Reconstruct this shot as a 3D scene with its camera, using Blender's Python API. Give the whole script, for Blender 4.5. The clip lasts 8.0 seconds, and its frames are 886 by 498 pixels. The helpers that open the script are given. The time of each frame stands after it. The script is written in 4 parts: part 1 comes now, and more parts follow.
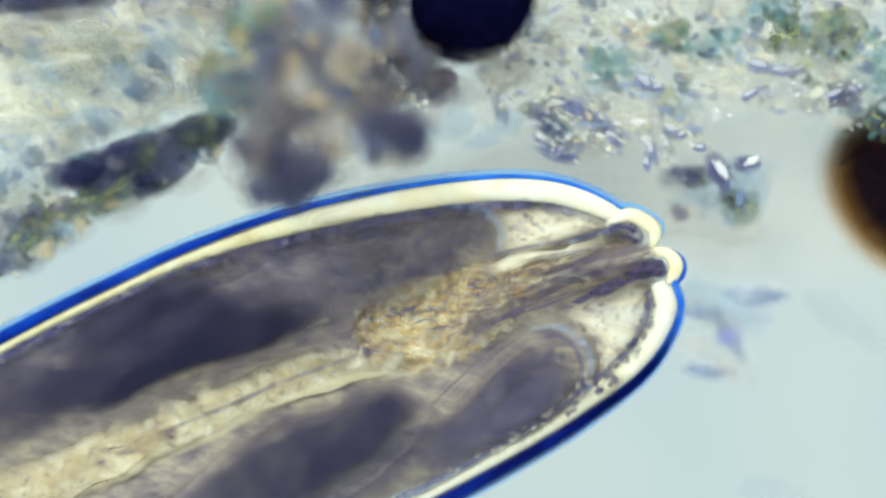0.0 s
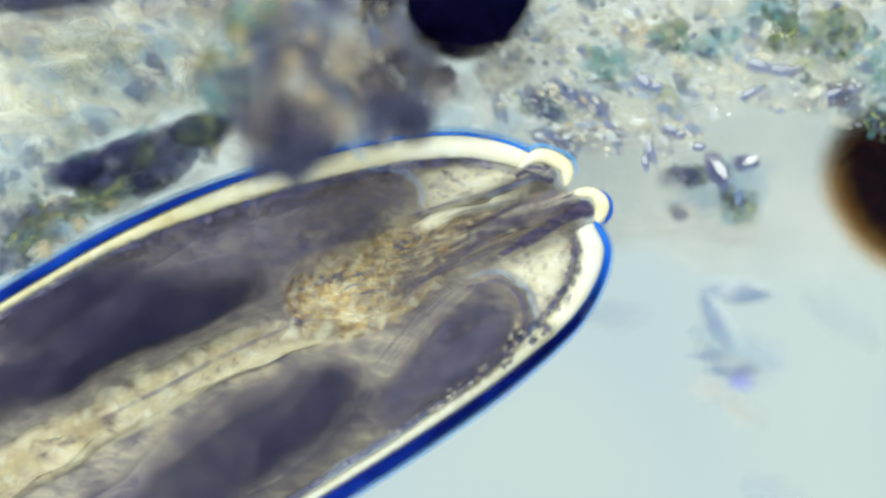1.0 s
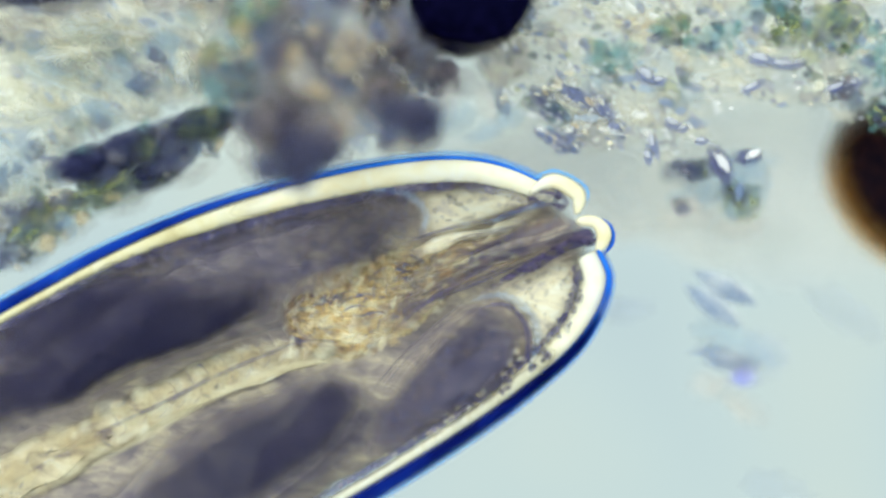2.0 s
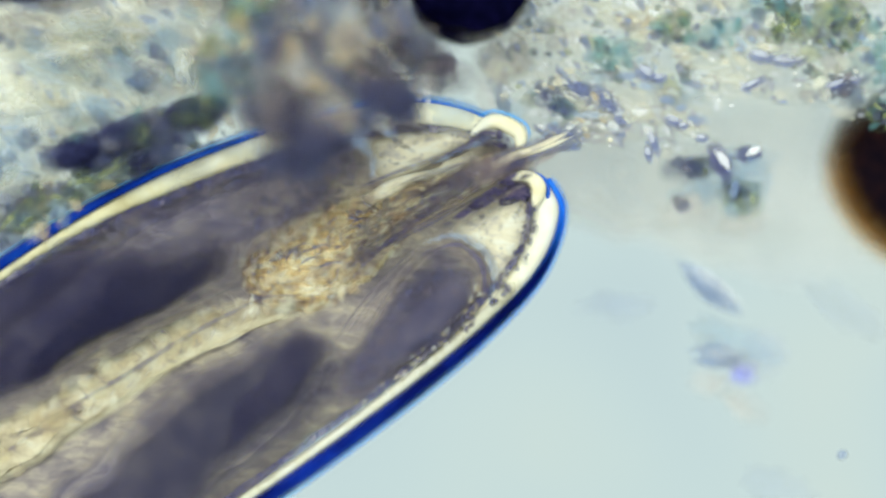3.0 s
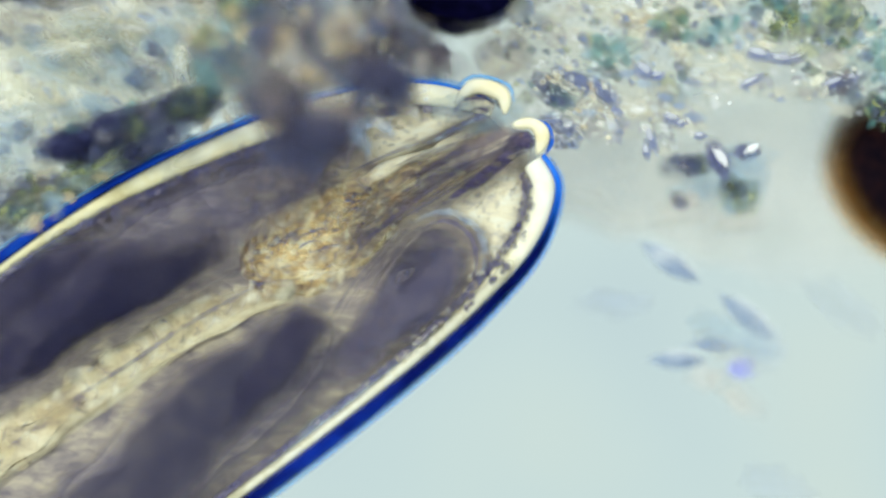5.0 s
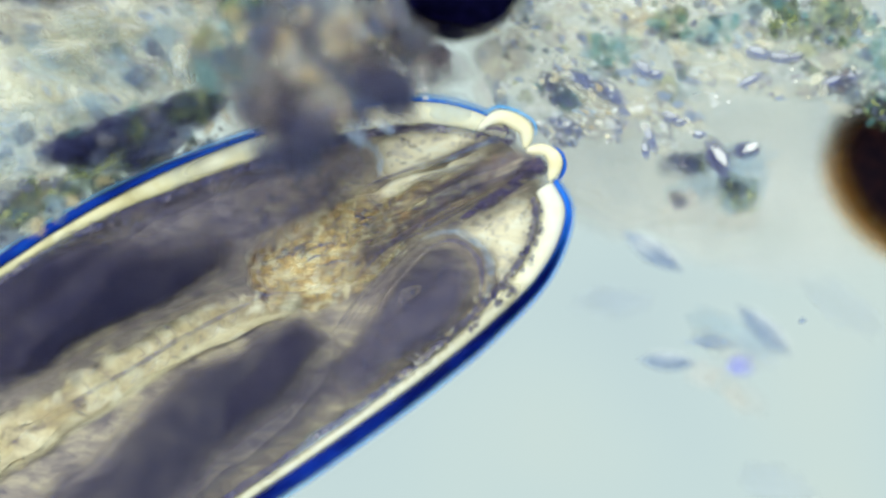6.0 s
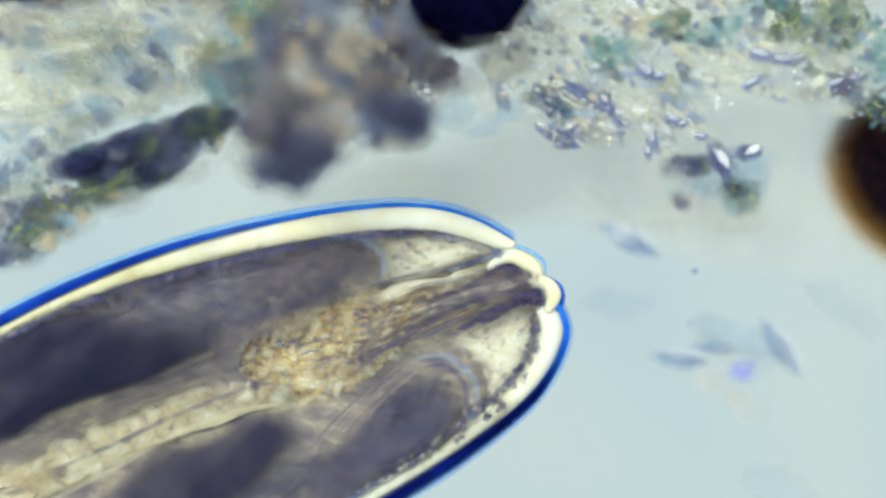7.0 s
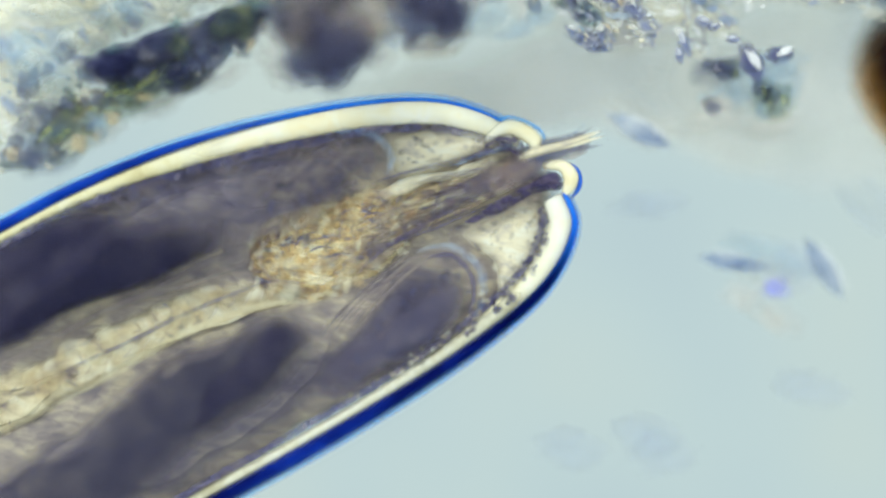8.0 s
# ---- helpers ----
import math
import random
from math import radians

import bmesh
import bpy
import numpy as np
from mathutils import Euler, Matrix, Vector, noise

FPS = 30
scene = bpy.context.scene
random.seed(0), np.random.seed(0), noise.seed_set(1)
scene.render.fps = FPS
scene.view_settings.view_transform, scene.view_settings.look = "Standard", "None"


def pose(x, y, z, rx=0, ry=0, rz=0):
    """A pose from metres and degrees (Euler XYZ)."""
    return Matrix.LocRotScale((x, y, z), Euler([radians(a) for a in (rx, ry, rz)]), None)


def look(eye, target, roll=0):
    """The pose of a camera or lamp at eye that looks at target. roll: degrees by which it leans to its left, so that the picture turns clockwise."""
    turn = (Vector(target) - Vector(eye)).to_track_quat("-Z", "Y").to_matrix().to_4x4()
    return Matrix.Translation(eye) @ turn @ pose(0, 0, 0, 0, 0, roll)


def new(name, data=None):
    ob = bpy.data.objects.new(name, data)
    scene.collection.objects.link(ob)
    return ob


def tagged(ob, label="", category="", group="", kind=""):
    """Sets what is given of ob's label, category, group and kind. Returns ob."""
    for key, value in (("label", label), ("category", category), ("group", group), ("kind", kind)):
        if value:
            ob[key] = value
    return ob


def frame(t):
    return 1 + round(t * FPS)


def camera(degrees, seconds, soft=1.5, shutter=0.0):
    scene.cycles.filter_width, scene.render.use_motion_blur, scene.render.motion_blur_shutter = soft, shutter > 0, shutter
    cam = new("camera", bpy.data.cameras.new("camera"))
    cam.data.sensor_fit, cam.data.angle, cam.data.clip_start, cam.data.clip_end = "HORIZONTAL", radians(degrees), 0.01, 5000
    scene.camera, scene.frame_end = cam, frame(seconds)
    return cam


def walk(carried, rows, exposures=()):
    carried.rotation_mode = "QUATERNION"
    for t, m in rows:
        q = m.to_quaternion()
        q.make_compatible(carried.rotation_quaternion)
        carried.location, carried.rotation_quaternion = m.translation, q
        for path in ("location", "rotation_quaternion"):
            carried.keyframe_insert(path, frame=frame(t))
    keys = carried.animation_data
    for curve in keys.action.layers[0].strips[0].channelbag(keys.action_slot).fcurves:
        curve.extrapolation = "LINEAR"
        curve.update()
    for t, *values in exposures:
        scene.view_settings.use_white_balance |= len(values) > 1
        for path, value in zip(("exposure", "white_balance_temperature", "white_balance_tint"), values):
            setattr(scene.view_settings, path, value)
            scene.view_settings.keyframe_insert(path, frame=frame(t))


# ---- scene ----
# One metre here stands for about 40 micrometres under the microscope.
HEIGHT = 3.6884          # objective above the focal plane
PX = 0.001               # plan unit: thousandths of a metre


# ---- camera ----
STAGE = [(0.0, 0, 0), (0.5, 0, -1), (1.0, 2, -1), (1.2, 1, -3), (2.3, -4, -14), (2.5, -5, -15), (3.0, -3, -17),
         (3.5, -1.5, -19), (4.0, -1, -19.5), (4.5, 0, -19.5), (4.7, 0, -20), (5.8, 2, -24), (6.0, 2, -23.5),
         (6.5, 0, -22.5), (7.0, -2.5, -20), (7.1, -5, -31), (7.2, -18, -66), (7.3, -36, -130), (7.4, -50, -178),
         (7.5, -54.5, -190.5), (8.0, -58, -193)]


def stage(t):
    """Where the stage has carried the view at t seconds."""
    for a, b in zip(STAGE, STAGE[1:]):
        if a[0] <= t <= b[0]:
            k = (t - a[0]) / (b[0] - a[0])
            return (a[1] + (b[1] - a[1]) * k) * PX, (a[2] + (b[2] - a[2]) * k) * PX
    return STAGE[-1][1] * PX, STAGE[-1][2] * PX


cam = camera(24.0, 8.0, soft=2.3)
cam.data.dof.use_dof = True
cam.data.dof.focus_distance = HEIGHT
cam.data.dof.aperture_fstop = 0.17
walk(cam, [(t, pose(x * PX, y * PX, HEIGHT)) for t, x, y in STAGE],
     exposures=[(0.0, 0.05, 6310, 10), (4.7, 0.06, 6390, 10), (6.5, 0.04, 6310, 10), (7.0, -0.01, 6240, 10), (7.4, -0.06, 6240, 10), (8.0, -0.06, 6240, 10)])

# ---- light: an added even fill all round, and an added slanted sun from above ----
world = bpy.data.worlds.new("even_fill")
scene.world = world
world.use_nodes = True
world.node_tree.nodes["Background"].inputs[0].default_value = (0.88, 1.0, 1.09, 1)
world.node_tree.nodes["Background"].inputs[1].default_value = 0.96
# The lamp is under the slide; this sun is added for relief.
beam = new("added_top_sun", bpy.data.lights.new("added_top_sun", "SUN"))
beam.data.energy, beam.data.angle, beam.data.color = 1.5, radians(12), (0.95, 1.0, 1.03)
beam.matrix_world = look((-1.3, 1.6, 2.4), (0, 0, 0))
scene.cycles.transparent_max_bounces = 32


# ---- materials ----
def surface(name, colours, scale=8.0, opacity=1.0, edge=(0.0, 0.5), tint=(1.0, 1.0, 1.0), rough=0.6, stretch=(1, 1, 1), turn=0.0, relief=0.3,
            fine=4.0, holes=0.0, gloss=0.2, span=(0.36, 0.64), island=False, warp=0.6):
    """A mottled, gelatinous surface: colours by a coarse and a fine noise. It thins out with the depth of the body:
    edge gives the depths, as shares, at which it starts and ends to be seen; holes thins it by the coarse noise too."""
    m = bpy.data.materials.new(name)
    m.use_nodes = True
    nt = m.node_tree
    nt.nodes.clear()
    N, link = nt.nodes.new, nt.links.new

    def math_node(kind, a, b):
        n = N("ShaderNodeMath")
        n.operation = kind
        for i, v in enumerate((a, b)):
            if isinstance(v, (int, float)):
                n.inputs[i].default_value = v
            else:
                link(v, n.inputs[i])
        return n.outputs[0]

    out, bsdf = N("ShaderNodeOutputMaterial"), N("ShaderNodeBsdfPrincipled")
    co, mp = N("ShaderNodeTexCoord"), N("ShaderNodeMapping")
    mp.inputs["Rotation"].default_value = (0, 0, radians(turn))
    mp.inputs["Scale"].default_value = stretch
    info, shift = N("ShaderNodeObjectInfo"), N("ShaderNodeVectorMath")
    shift.operation = "MULTIPLY_ADD"
    link(co.outputs["Object"], mp.inputs["Vector"])
    link(info.outputs["Random"], shift.inputs[0])
    shift.inputs[1].default_value = (17, 31, 7)
    link(mp.outputs[0], shift.inputs[2])
    n1, n2 = N("ShaderNodeTexNoise"), N("ShaderNodeTexNoise")
    for n, sc, d in ((n1, scale, 3), (n2, scale * fine, 4)):
        n.inputs["Scale"].default_value, n.inputs["Detail"].default_value = sc, d
        n.inputs["Distortion"].default_value = warp
        link(shift.outputs[0], n.inputs["Vector"])
    value = math_node("ADD", math_node("MULTIPLY", n1.outputs["Fac"], 0.6), math_node("MULTIPLY", n2.outputs["Fac"], 0.4))
    if island:
        geo = N("ShaderNodeNewGeometry")
        value = math_node("ADD", math_node("MULTIPLY", value, 0.6), math_node("MULTIPLY", geo.outputs["Random Per Island"], 0.4))
    ramp = N("ShaderNodeValToRGB")
    el = ramp.color_ramp.elements
    for i, c in enumerate(colours):
        p = span[0] + (span[1] - span[0]) * i / max(1, len(colours) - 1)
        e = el[i] if i < 2 else el.new(p)
        e.position, e.color = p, (*c, 1)
    link(value, ramp.inputs[0])
    link(ramp.outputs[0], bsdf.inputs["Base Color"])
    bsdf.inputs["Roughness"].default_value = rough
    bsdf.inputs["Specular IOR Level"].default_value = gloss
    bump = N("ShaderNodeBump")
    bump.inputs["Strength"].default_value, bump.inputs["Distance"].default_value = relief, 0.01
    link(n2.outputs["Fac"], bump.inputs["Height"])
    link(bump.outputs[0], bsdf.inputs["Normal"])
    if edge is None:
        link(bsdf.outputs[0], out.inputs[0])
        return m
    depth, soft = N("ShaderNodeAttribute"), N("ShaderNodeMapRange")
    depth.attribute_name = "depth"
    soft.interpolation_type = "SMOOTHSTEP"
    link(depth.outputs["Fac"], soft.inputs[0])
    for i, v in enumerate((*edge, 0.0, opacity)):
        soft.inputs[i + 1].default_value = v
    share = soft.outputs[0]
    if holes:
        thin = N("ShaderNodeMapRange")
        link(n1.outputs["Fac"], thin.inputs[0])
        for i, v in enumerate((0.5 - holes, 0.5 + holes, 0.1, 1.0)):
            thin.inputs[i + 1].default_value = v
        share = math_node("MULTIPLY", share, thin.outputs[0])
    clear, mix = N("ShaderNodeBsdfTransparent"), N("ShaderNodeMixShader")
    stain = N("ShaderNodeMix")
    stain.data_type = "RGBA"
    stain.inputs[6].default_value, stain.inputs[7].default_value = (1, 1, 1, 1), (*tint, 1)
    link(share, stain.inputs[0])
    link(stain.outputs[2], clear.inputs[0])
    link(share, mix.inputs[0])
    link(clear.outputs[0], mix.inputs[1])
    link(bsdf.outputs[0], mix.inputs[2])
    link(mix.outputs[0], out.inputs[0])
    return m


def clear_glass(name, tint):
    m = bpy.data.materials.new(name)
    m.use_nodes = True
    m.node_tree.nodes.clear()
    out, b = m.node_tree.nodes.new("ShaderNodeOutputMaterial"), m.node_tree.nodes.new("ShaderNodeBsdfTransparent")
    b.inputs[0].default_value = (*tint, 1)
    m.node_tree.links.new(b.outputs[0], out.inputs[0])
    return m


def glowing_field(name, colours, scale, strength):
    """The lamp's light on the ground glass under the slide, slightly uneven in tint."""
    m = bpy.data.materials.new(name)
    m.use_nodes = True
    nt = m.node_tree
    nt.nodes.clear()
    N, link = nt.nodes.new, nt.links.new
    out, glow, co, n, ramp = N("ShaderNodeOutputMaterial"), N("ShaderNodeEmission"), N("ShaderNodeTexCoord"), N("ShaderNodeTexNoise"), N("ShaderNodeValToRGB")
    n.inputs["Scale"].default_value, n.inputs["Detail"].default_value = scale, 4
    el = ramp.color_ramp.elements
    for i, c in enumerate(colours):
        e = el[i] if i < 2 else el.new(0.65)
        e.position, e.color = 0.35 + 0.15 * i, (*c, 1)
    link(co.outputs["Object"], n.inputs["Vector"])
    link(n.outputs["Fac"], ramp.inputs[0])
    link(ramp.outputs[0], glow.inputs[0])
    glow.inputs[1].default_value = strength
    link(glow.outputs[0], out.inputs[0])
    return m


SOFT = (0.0, 0.95)
M_FIELD = glowing_field("lamp_field_glass", [(0.545, 0.665, 0.672), (0.58, 0.70, 0.685), (0.625, 0.72, 0.665)], 1.5, 1.0)
M_SLIDE = clear_glass("slide_glass", (0.985, 0.995, 0.99))
# Cream skin: the bright refraction at its edge is put into the colour.
M_CREAM = surface("cream_highlit_cuticle", [(0.95, 0.83, 0.46), (0.98, 0.92, 0.62), (0.99, 0.96, 0.76)], 6, edge=(0.0, 0.5), relief=0.05, gloss=0.05)
M_CREAM_DIM = surface("dull_highlit_cuticle", [(0.60, 0.54, 0.32), (0.80, 0.75, 0.50), (0.88, 0.85, 0.64)], 9, opacity=0.85, edge=(0.0, 0.8), relief=0.2)
# Blue and navy: refraction line and colour fringe painted as solid edges.
M_BLUE = surface("blue_edge_fringe", [(0.004, 0.022, 0.22), (0.007, 0.045, 0.37), (0.014, 0.10, 0.52)], 3, opacity=0.97, edge=(0.0, 1.0), relief=0.0, gloss=0.0)
M_NAVY = surface("navy_edge_fringe", [(0.002, 0.003, 0.035), (0.003, 0.007, 0.09), (0.006, 0.025, 0.24)], 3, opacity=0.98, edge=(0.0, 1.0), relief=0.0, gloss=0.0)
M_SKIN = surface("granular_skin", [(0.025, 0.03, 0.17), (0.085, 0.085, 0.21), (0.34, 0.30, 0.32)], 22, opacity=0.72, edge=(0.0, 0.9), relief=0.4, holes=0.16)
M_GUT = surface("golden_gut", [(0.13, 0.16, 0.28), (0.42, 0.29, 0.16), (0.78, 0.58, 0.24), (0.86, 0.73, 0.38), (0.93, 0.87, 0.60)], 20, opacity=0.95, edge=(0.0, 0.7), stretch=(1, 1.9, 1), turn=27, relief=0.8, fine=2.4, warp=0.5, span=(0.36, 0.64))
M_TAIL = surface("pale_gut", [(0.30, 0.24, 0.19), (0.56, 0.47, 0.28), (0.74, 0.64, 0.38), (0.82, 0.76, 0.52)], 12, opacity=0.9, edge=(0.0, 0.8), stretch=(1, 1.7, 1), turn=27, relief=0.5, fine=2.4, span=(0.36, 0.62))
M_BODY = surface("body_tissue", [(0.20, 0.17, 0.17), (0.38, 0.32, 0.25), (0.62, 0.53, 0.34)], 9, edge=(0.0, 0.25), stretch=(1, 1.9, 1), turn=27, relief=0.4, fine=3)
M_GULLET = surface("brown_gullet", [(0.20, 0.16, 0.16), (0.50, 0.40, 0.28), (0.86, 0.74, 0.48)], 16, opacity=0.55, edge=(0.0, 0.8), stretch=(1, 3, 1), turn=25, relief=0.8, fine=2.6)
M_GRAIN = surface("cream_granule", [(0.74, 0.58, 0.28), (0.90, 0.78, 0.44), (0.97, 0.92, 0.66)], 12, opacity=0.18, edge=(0.0, 1.0), island=True, relief=0.1)
M_CORE = surface("black_core", [(0.010, 0.010, 0.026), (0.02, 0.019, 0.042), (0.045, 0.04, 0.06)], 7, opacity=0.72, edge=(0.0, 0.95), relief=0.2, gloss=0.05, span=(0.3, 0.7))
M_REAR = surface("blue_grey_lobe", [(0.03, 0.03, 0.06), (0.065, 0.06, 0.085), (0.13, 0.115, 0.12)], 8, opacity=0.66, edge=(0.0, 0.95), relief=0.2, gloss=0.05, span=(0.3, 0.7))
M_LOBE = surface("grey_lobe", [(0.055, 0.050, 0.090), (0.118, 0.106, 0.152), (0.25, 0.22, 0.24)], 16, opacity=0.55, edge=(0.0, 0.8), relief=0.3, gloss=0.05, fine=3.5, span=(0.27, 0.72))
M_DARK_LOBE = surface("dark_lobe", [(0.016, 0.016, 0.042), (0.034, 0.031, 0.064), (0.075, 0.066, 0.095)], 8, opacity=0.62, edge=(0.0, 0.95), relief=0.2, gloss=0.05, span=(0.3, 0.7))
M_CLEAR_TISSUE = surface("clear_tissue", [(0.60, 0.54, 0.42), (0.92, 0.82, 0.52), (0.98, 0.94, 0.70)], 18, opacity=0.85, edge=(0.0, 1.0), stretch=(1, 1.8, 1), turn=22, relief=0.4, fine=2.2)
M_BROWN = surface("brown_strand", [(0.12, 0.09, 0.12), (0.30, 0.23, 0.20), (0.55, 0.44, 0.30)], 12, opacity=0.32, edge=(0.0, 1.0), stretch=(1, 3, 1), turn=25, holes=0.3)
M_INDIGO = surface("indigo_strand", [(0.02, 0.02, 0.10), (0.055, 0.05, 0.14), (0.17, 0.14, 0.19)], 12, opacity=0.62, edge=(0.0, 1.0), holes=0.3)
M_SKYBLUE = surface("pale_blue_film", [(0.06, 0.14, 0.38), (0.22, 0.36, 0.52), (0.66, 0.70, 0.66)], 34, opacity=0.34, edge=(0.0, 1.0), holes=0.15)
M_GOLD = surface("golden_granule", [(0.40, 0.22, 0.09), (0.70, 0.50, 0.20), (0.97, 0.90, 0.58)], 12, opacity=0.2, edge=(0.0, 1.0), island=True, relief=0.1)
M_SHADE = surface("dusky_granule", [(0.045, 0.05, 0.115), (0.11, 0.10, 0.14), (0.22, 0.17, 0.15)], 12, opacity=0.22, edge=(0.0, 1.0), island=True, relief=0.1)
M_BLACK = surface("black_spore", [(0.002, 0.002, 0.010), (0.003, 0.003, 0.018), (0.006, 0.005, 0.03)], 6, edge=(0.0, 0.25), gloss=0.0)
M_UMBER = surface("umber_spore", [(0.004, 0.003, 0.006), (0.009, 0.005, 0.007), (0.022, 0.008, 0.007)], 5, edge=(0.0, 0.7), gloss=0.0)
M_AMBER = surface("amber_rim", [(0.40, 0.14, 0.01), (0.60, 0.27, 0.04), (0.78, 0.48, 0.16)], 6, opacity=0.9, edge=(0.0, 0.9), gloss=0.0, tint=(1.0, 0.8, 0.4))
M_NAVY_CLUMP = surface("navy_debris", [(0.007, 0.008, 0.042), (0.02, 0.022, 0.072), (0.065, 0.07, 0.14)], 2.2, opacity=0.76, edge=(0.0, 0.95), fine=3, tint=(0.45, 0.45, 0.58))
M_SLATE = surface("slate_debris", [(0.03, 0.045, 0.12), (0.075, 0.09, 0.17), (0.24, 0.23, 0.25)], 1.6, opacity=0.6, edge=SOFT, fine=3, holes=0.25, tint=(0.5, 0.54, 0.66))
M_GREY = surface("grey_debris", [(0.08, 0.07, 0.11), (0.17, 0.145, 0.15), (0.42, 0.34, 0.25)], 1.8, opacity=0.52, edge=SOFT, fine=3, holes=0.25, tint=(0.62, 0.57, 0.58))
M_OLIVE = surface("olive_debris", [(0.022, 0.045, 0.08), (0.095, 0.14, 0.085), (0.50, 0.52, 0.17)], 2.4, opacity=0.62, edge=SOFT, fine=3, holes=0.2, tint=(0.62, 0.68, 0.58))
M_TEAL = surface("teal_debris", [(0.04, 0.13, 0.17), (0.12, 0.29, 0.27), (0.36, 0.46, 0.36)], 2.0, opacity=0.44, edge=SOFT, fine=3, holes=0.3, tint=(0.72, 0.92, 0.9))
M_OCHRE = surface("ochre_debris", [(0.46, 0.30, 0.16), (0.68, 0.52, 0.28), (0.85, 0.75, 0.47)], 2.0, opacity=0.5, edge=SOFT, fine=3, holes=0.3, tint=(1.0, 0.9, 0.72))
M_PALE = surface("pale_debris", [(0.84, 0.78, 0.48), (0.95, 0.91, 0.64), (0.98, 0.97, 0.84)], 2.0, opacity=0.58, edge=SOFT, holes=0.35)
M_HAZE = surface("pale_blue_debris", [(0.12, 0.26, 0.42), (0.30, 0.44, 0.53), (0.58, 0.66, 0.62)], 2.0, opacity=0.36, edge=SOFT, holes=0.35, tint=(0.86, 0.94, 0.98))
# Blue to cream noise also paints relief shade and highlights on the sediment.
M_FILM = surface("sediment_film", [(0.36, 0.44, 0.56), (0.60, 0.57, 0.48), (0.80, 0.73, 0.50), (0.94, 0.93, 0.80)], 10, opacity=0.5, edge=(0.0, 0.7), tint=(0.97, 0.95, 0.9),
                 holes=0.3, relief=0.9, fine=3.2, stretch=(1, 1.9, 1), turn=-35)
M_CREAM_FILM = surface("cream_film", [(0.42, 0.54, 0.66), (0.86, 0.86, 0.74), (0.98, 0.94, 0.68), (0.99, 0.98, 0.87)], 8, opacity=0.92, edge=(0.0, 0.5), holes=0.3, relief=0.3, fine=2.4,
                       stretch=(1, 1.8, 1), turn=-35)
M_MURK = surface("murky_film", [(0.09, 0.09, 0.15), (0.17, 0.155, 0.18), (0.28, 0.25, 0.23), (0.52, 0.44, 0.31)], 8, opacity=0.75, edge=(0.0, 0.6), holes=0.25, relief=0.3, fine=3)
M_BEAD = surface("clear_grain", [(0.56, 0.58, 0.56), (0.82, 0.78, 0.62), (0.92, 0.92, 0.84)], 20, opacity=0.2, edge=(0.0, 1.0), rough=0.4, gloss=0.15, island=True)
M_DARK_BEAD = surface("violet_grain", [(0.06, 0.11, 0.26), (0.19, 0.22, 0.34), (0.44, 0.42, 0.42)], 20, opacity=0.28, edge=(0.0, 1.0), island=True)
M_TAN_BEAD = surface("tan_grain", [(0.30, 0.32, 0.36), (0.54, 0.49, 0.38), (0.82, 0.77, 0.54)], 20, opacity=0.3, edge=(0.0, 1.0), island=True)
M_BLUE_BLOT = surface("blue_blot", [(0.12, 0.20, 0.40), (0.24, 0.34, 0.50), (0.44, 0.54, 0.62)], 10, opacity=0.3, edge=SOFT, island=True)
M_CREAM_BLOT = surface("cream_blot", [(0.76, 0.66, 0.42), (0.90, 0.84, 0.58), (0.96, 0.95, 0.82)], 10, opacity=0.34, edge=SOFT, island=True)
M_GREEN_BLOT = surface("green_blot", [(0.07, 0.11, 0.15), (0.18, 0.23, 0.17), (0.45, 0.46, 0.24)], 14, opacity=0.4, edge=SOFT, island=True)
M_DIATOM = surface("diatom_shell", [(0.14, 0.20, 0.34), (0.26, 0.33, 0.43), (0.54, 0.58, 0.58)], 9, opacity=0.6, edge=(0.0, 0.9))
# Tints the upper field in place of uneven light from the lamp.
M_FIELD_TINT = surface("tan_field_tint", [(0.64, 0.61, 0.53), (0.71, 0.67, 0.55), (0.80, 0.75, 0.58)], 3, opacity=0.34, edge=(0.0, 1.0), relief=0.0)
M_TISSUE = surface("brown_tissue", [(0.10, 0.085, 0.095), (0.18, 0.15, 0.145), (0.36, 0.30, 0.22)], 12, opacity=0.4, edge=(0.0, 1.0), relief=0.3)
M_CRYSTAL = surface("bright_crystal", [(0.80, 0.80, 0.76), (0.92, 0.92, 0.87), (0.97, 0.97, 0.96)], 20, opacity=0.45, edge=(0.0, 1.0), rough=0.3, gloss=0.3)
M_VIOLET = surface("violet_crystal", [(0.05, 0.07, 0.24), (0.13, 0.16, 0.33), (0.36, 0.40, 0.50)], 6, opacity=0.55, edge=(0.0, 1.0), rough=0.3)
M_GLASS_EDGE = surface("dark_crystal", [(0.02, 0.02, 0.10), (0.05, 0.05, 0.17), (0.16, 0.16, 0.28)], 8, opacity=0.62, edge=(0.0, 0.9), rough=0.3)
M_FACE = surface("crystal_face", [(0.88, 0.84, 0.70), (0.95, 0.93, 0.84), (0.98, 0.98, 0.95)], 12, opacity=0.8, edge=(0.0, 0.9), rough=0.3)
# Dark mouth lining; also the painted shade behind the lips.
M_LINING_SHADE = surface("dark_lining_and_shade", [(0.018, 0.016, 0.060), (0.04, 0.034, 0.095), (0.12, 0.09, 0.13)], 26, opacity=0.95, edge=(0.0, 0.65), stretch=(1, 2.4, 1), turn=25, holes=0.08)
# Brighter part of the same painted refraction fringe.
M_AZURE = surface("azure_edge_fringe", [(0.012, 0.10, 0.56), (0.02, 0.16, 0.70), (0.04, 0.24, 0.80)], 3, opacity=0.95, edge=(0.0, 1.0), relief=0.0, gloss=0.0)
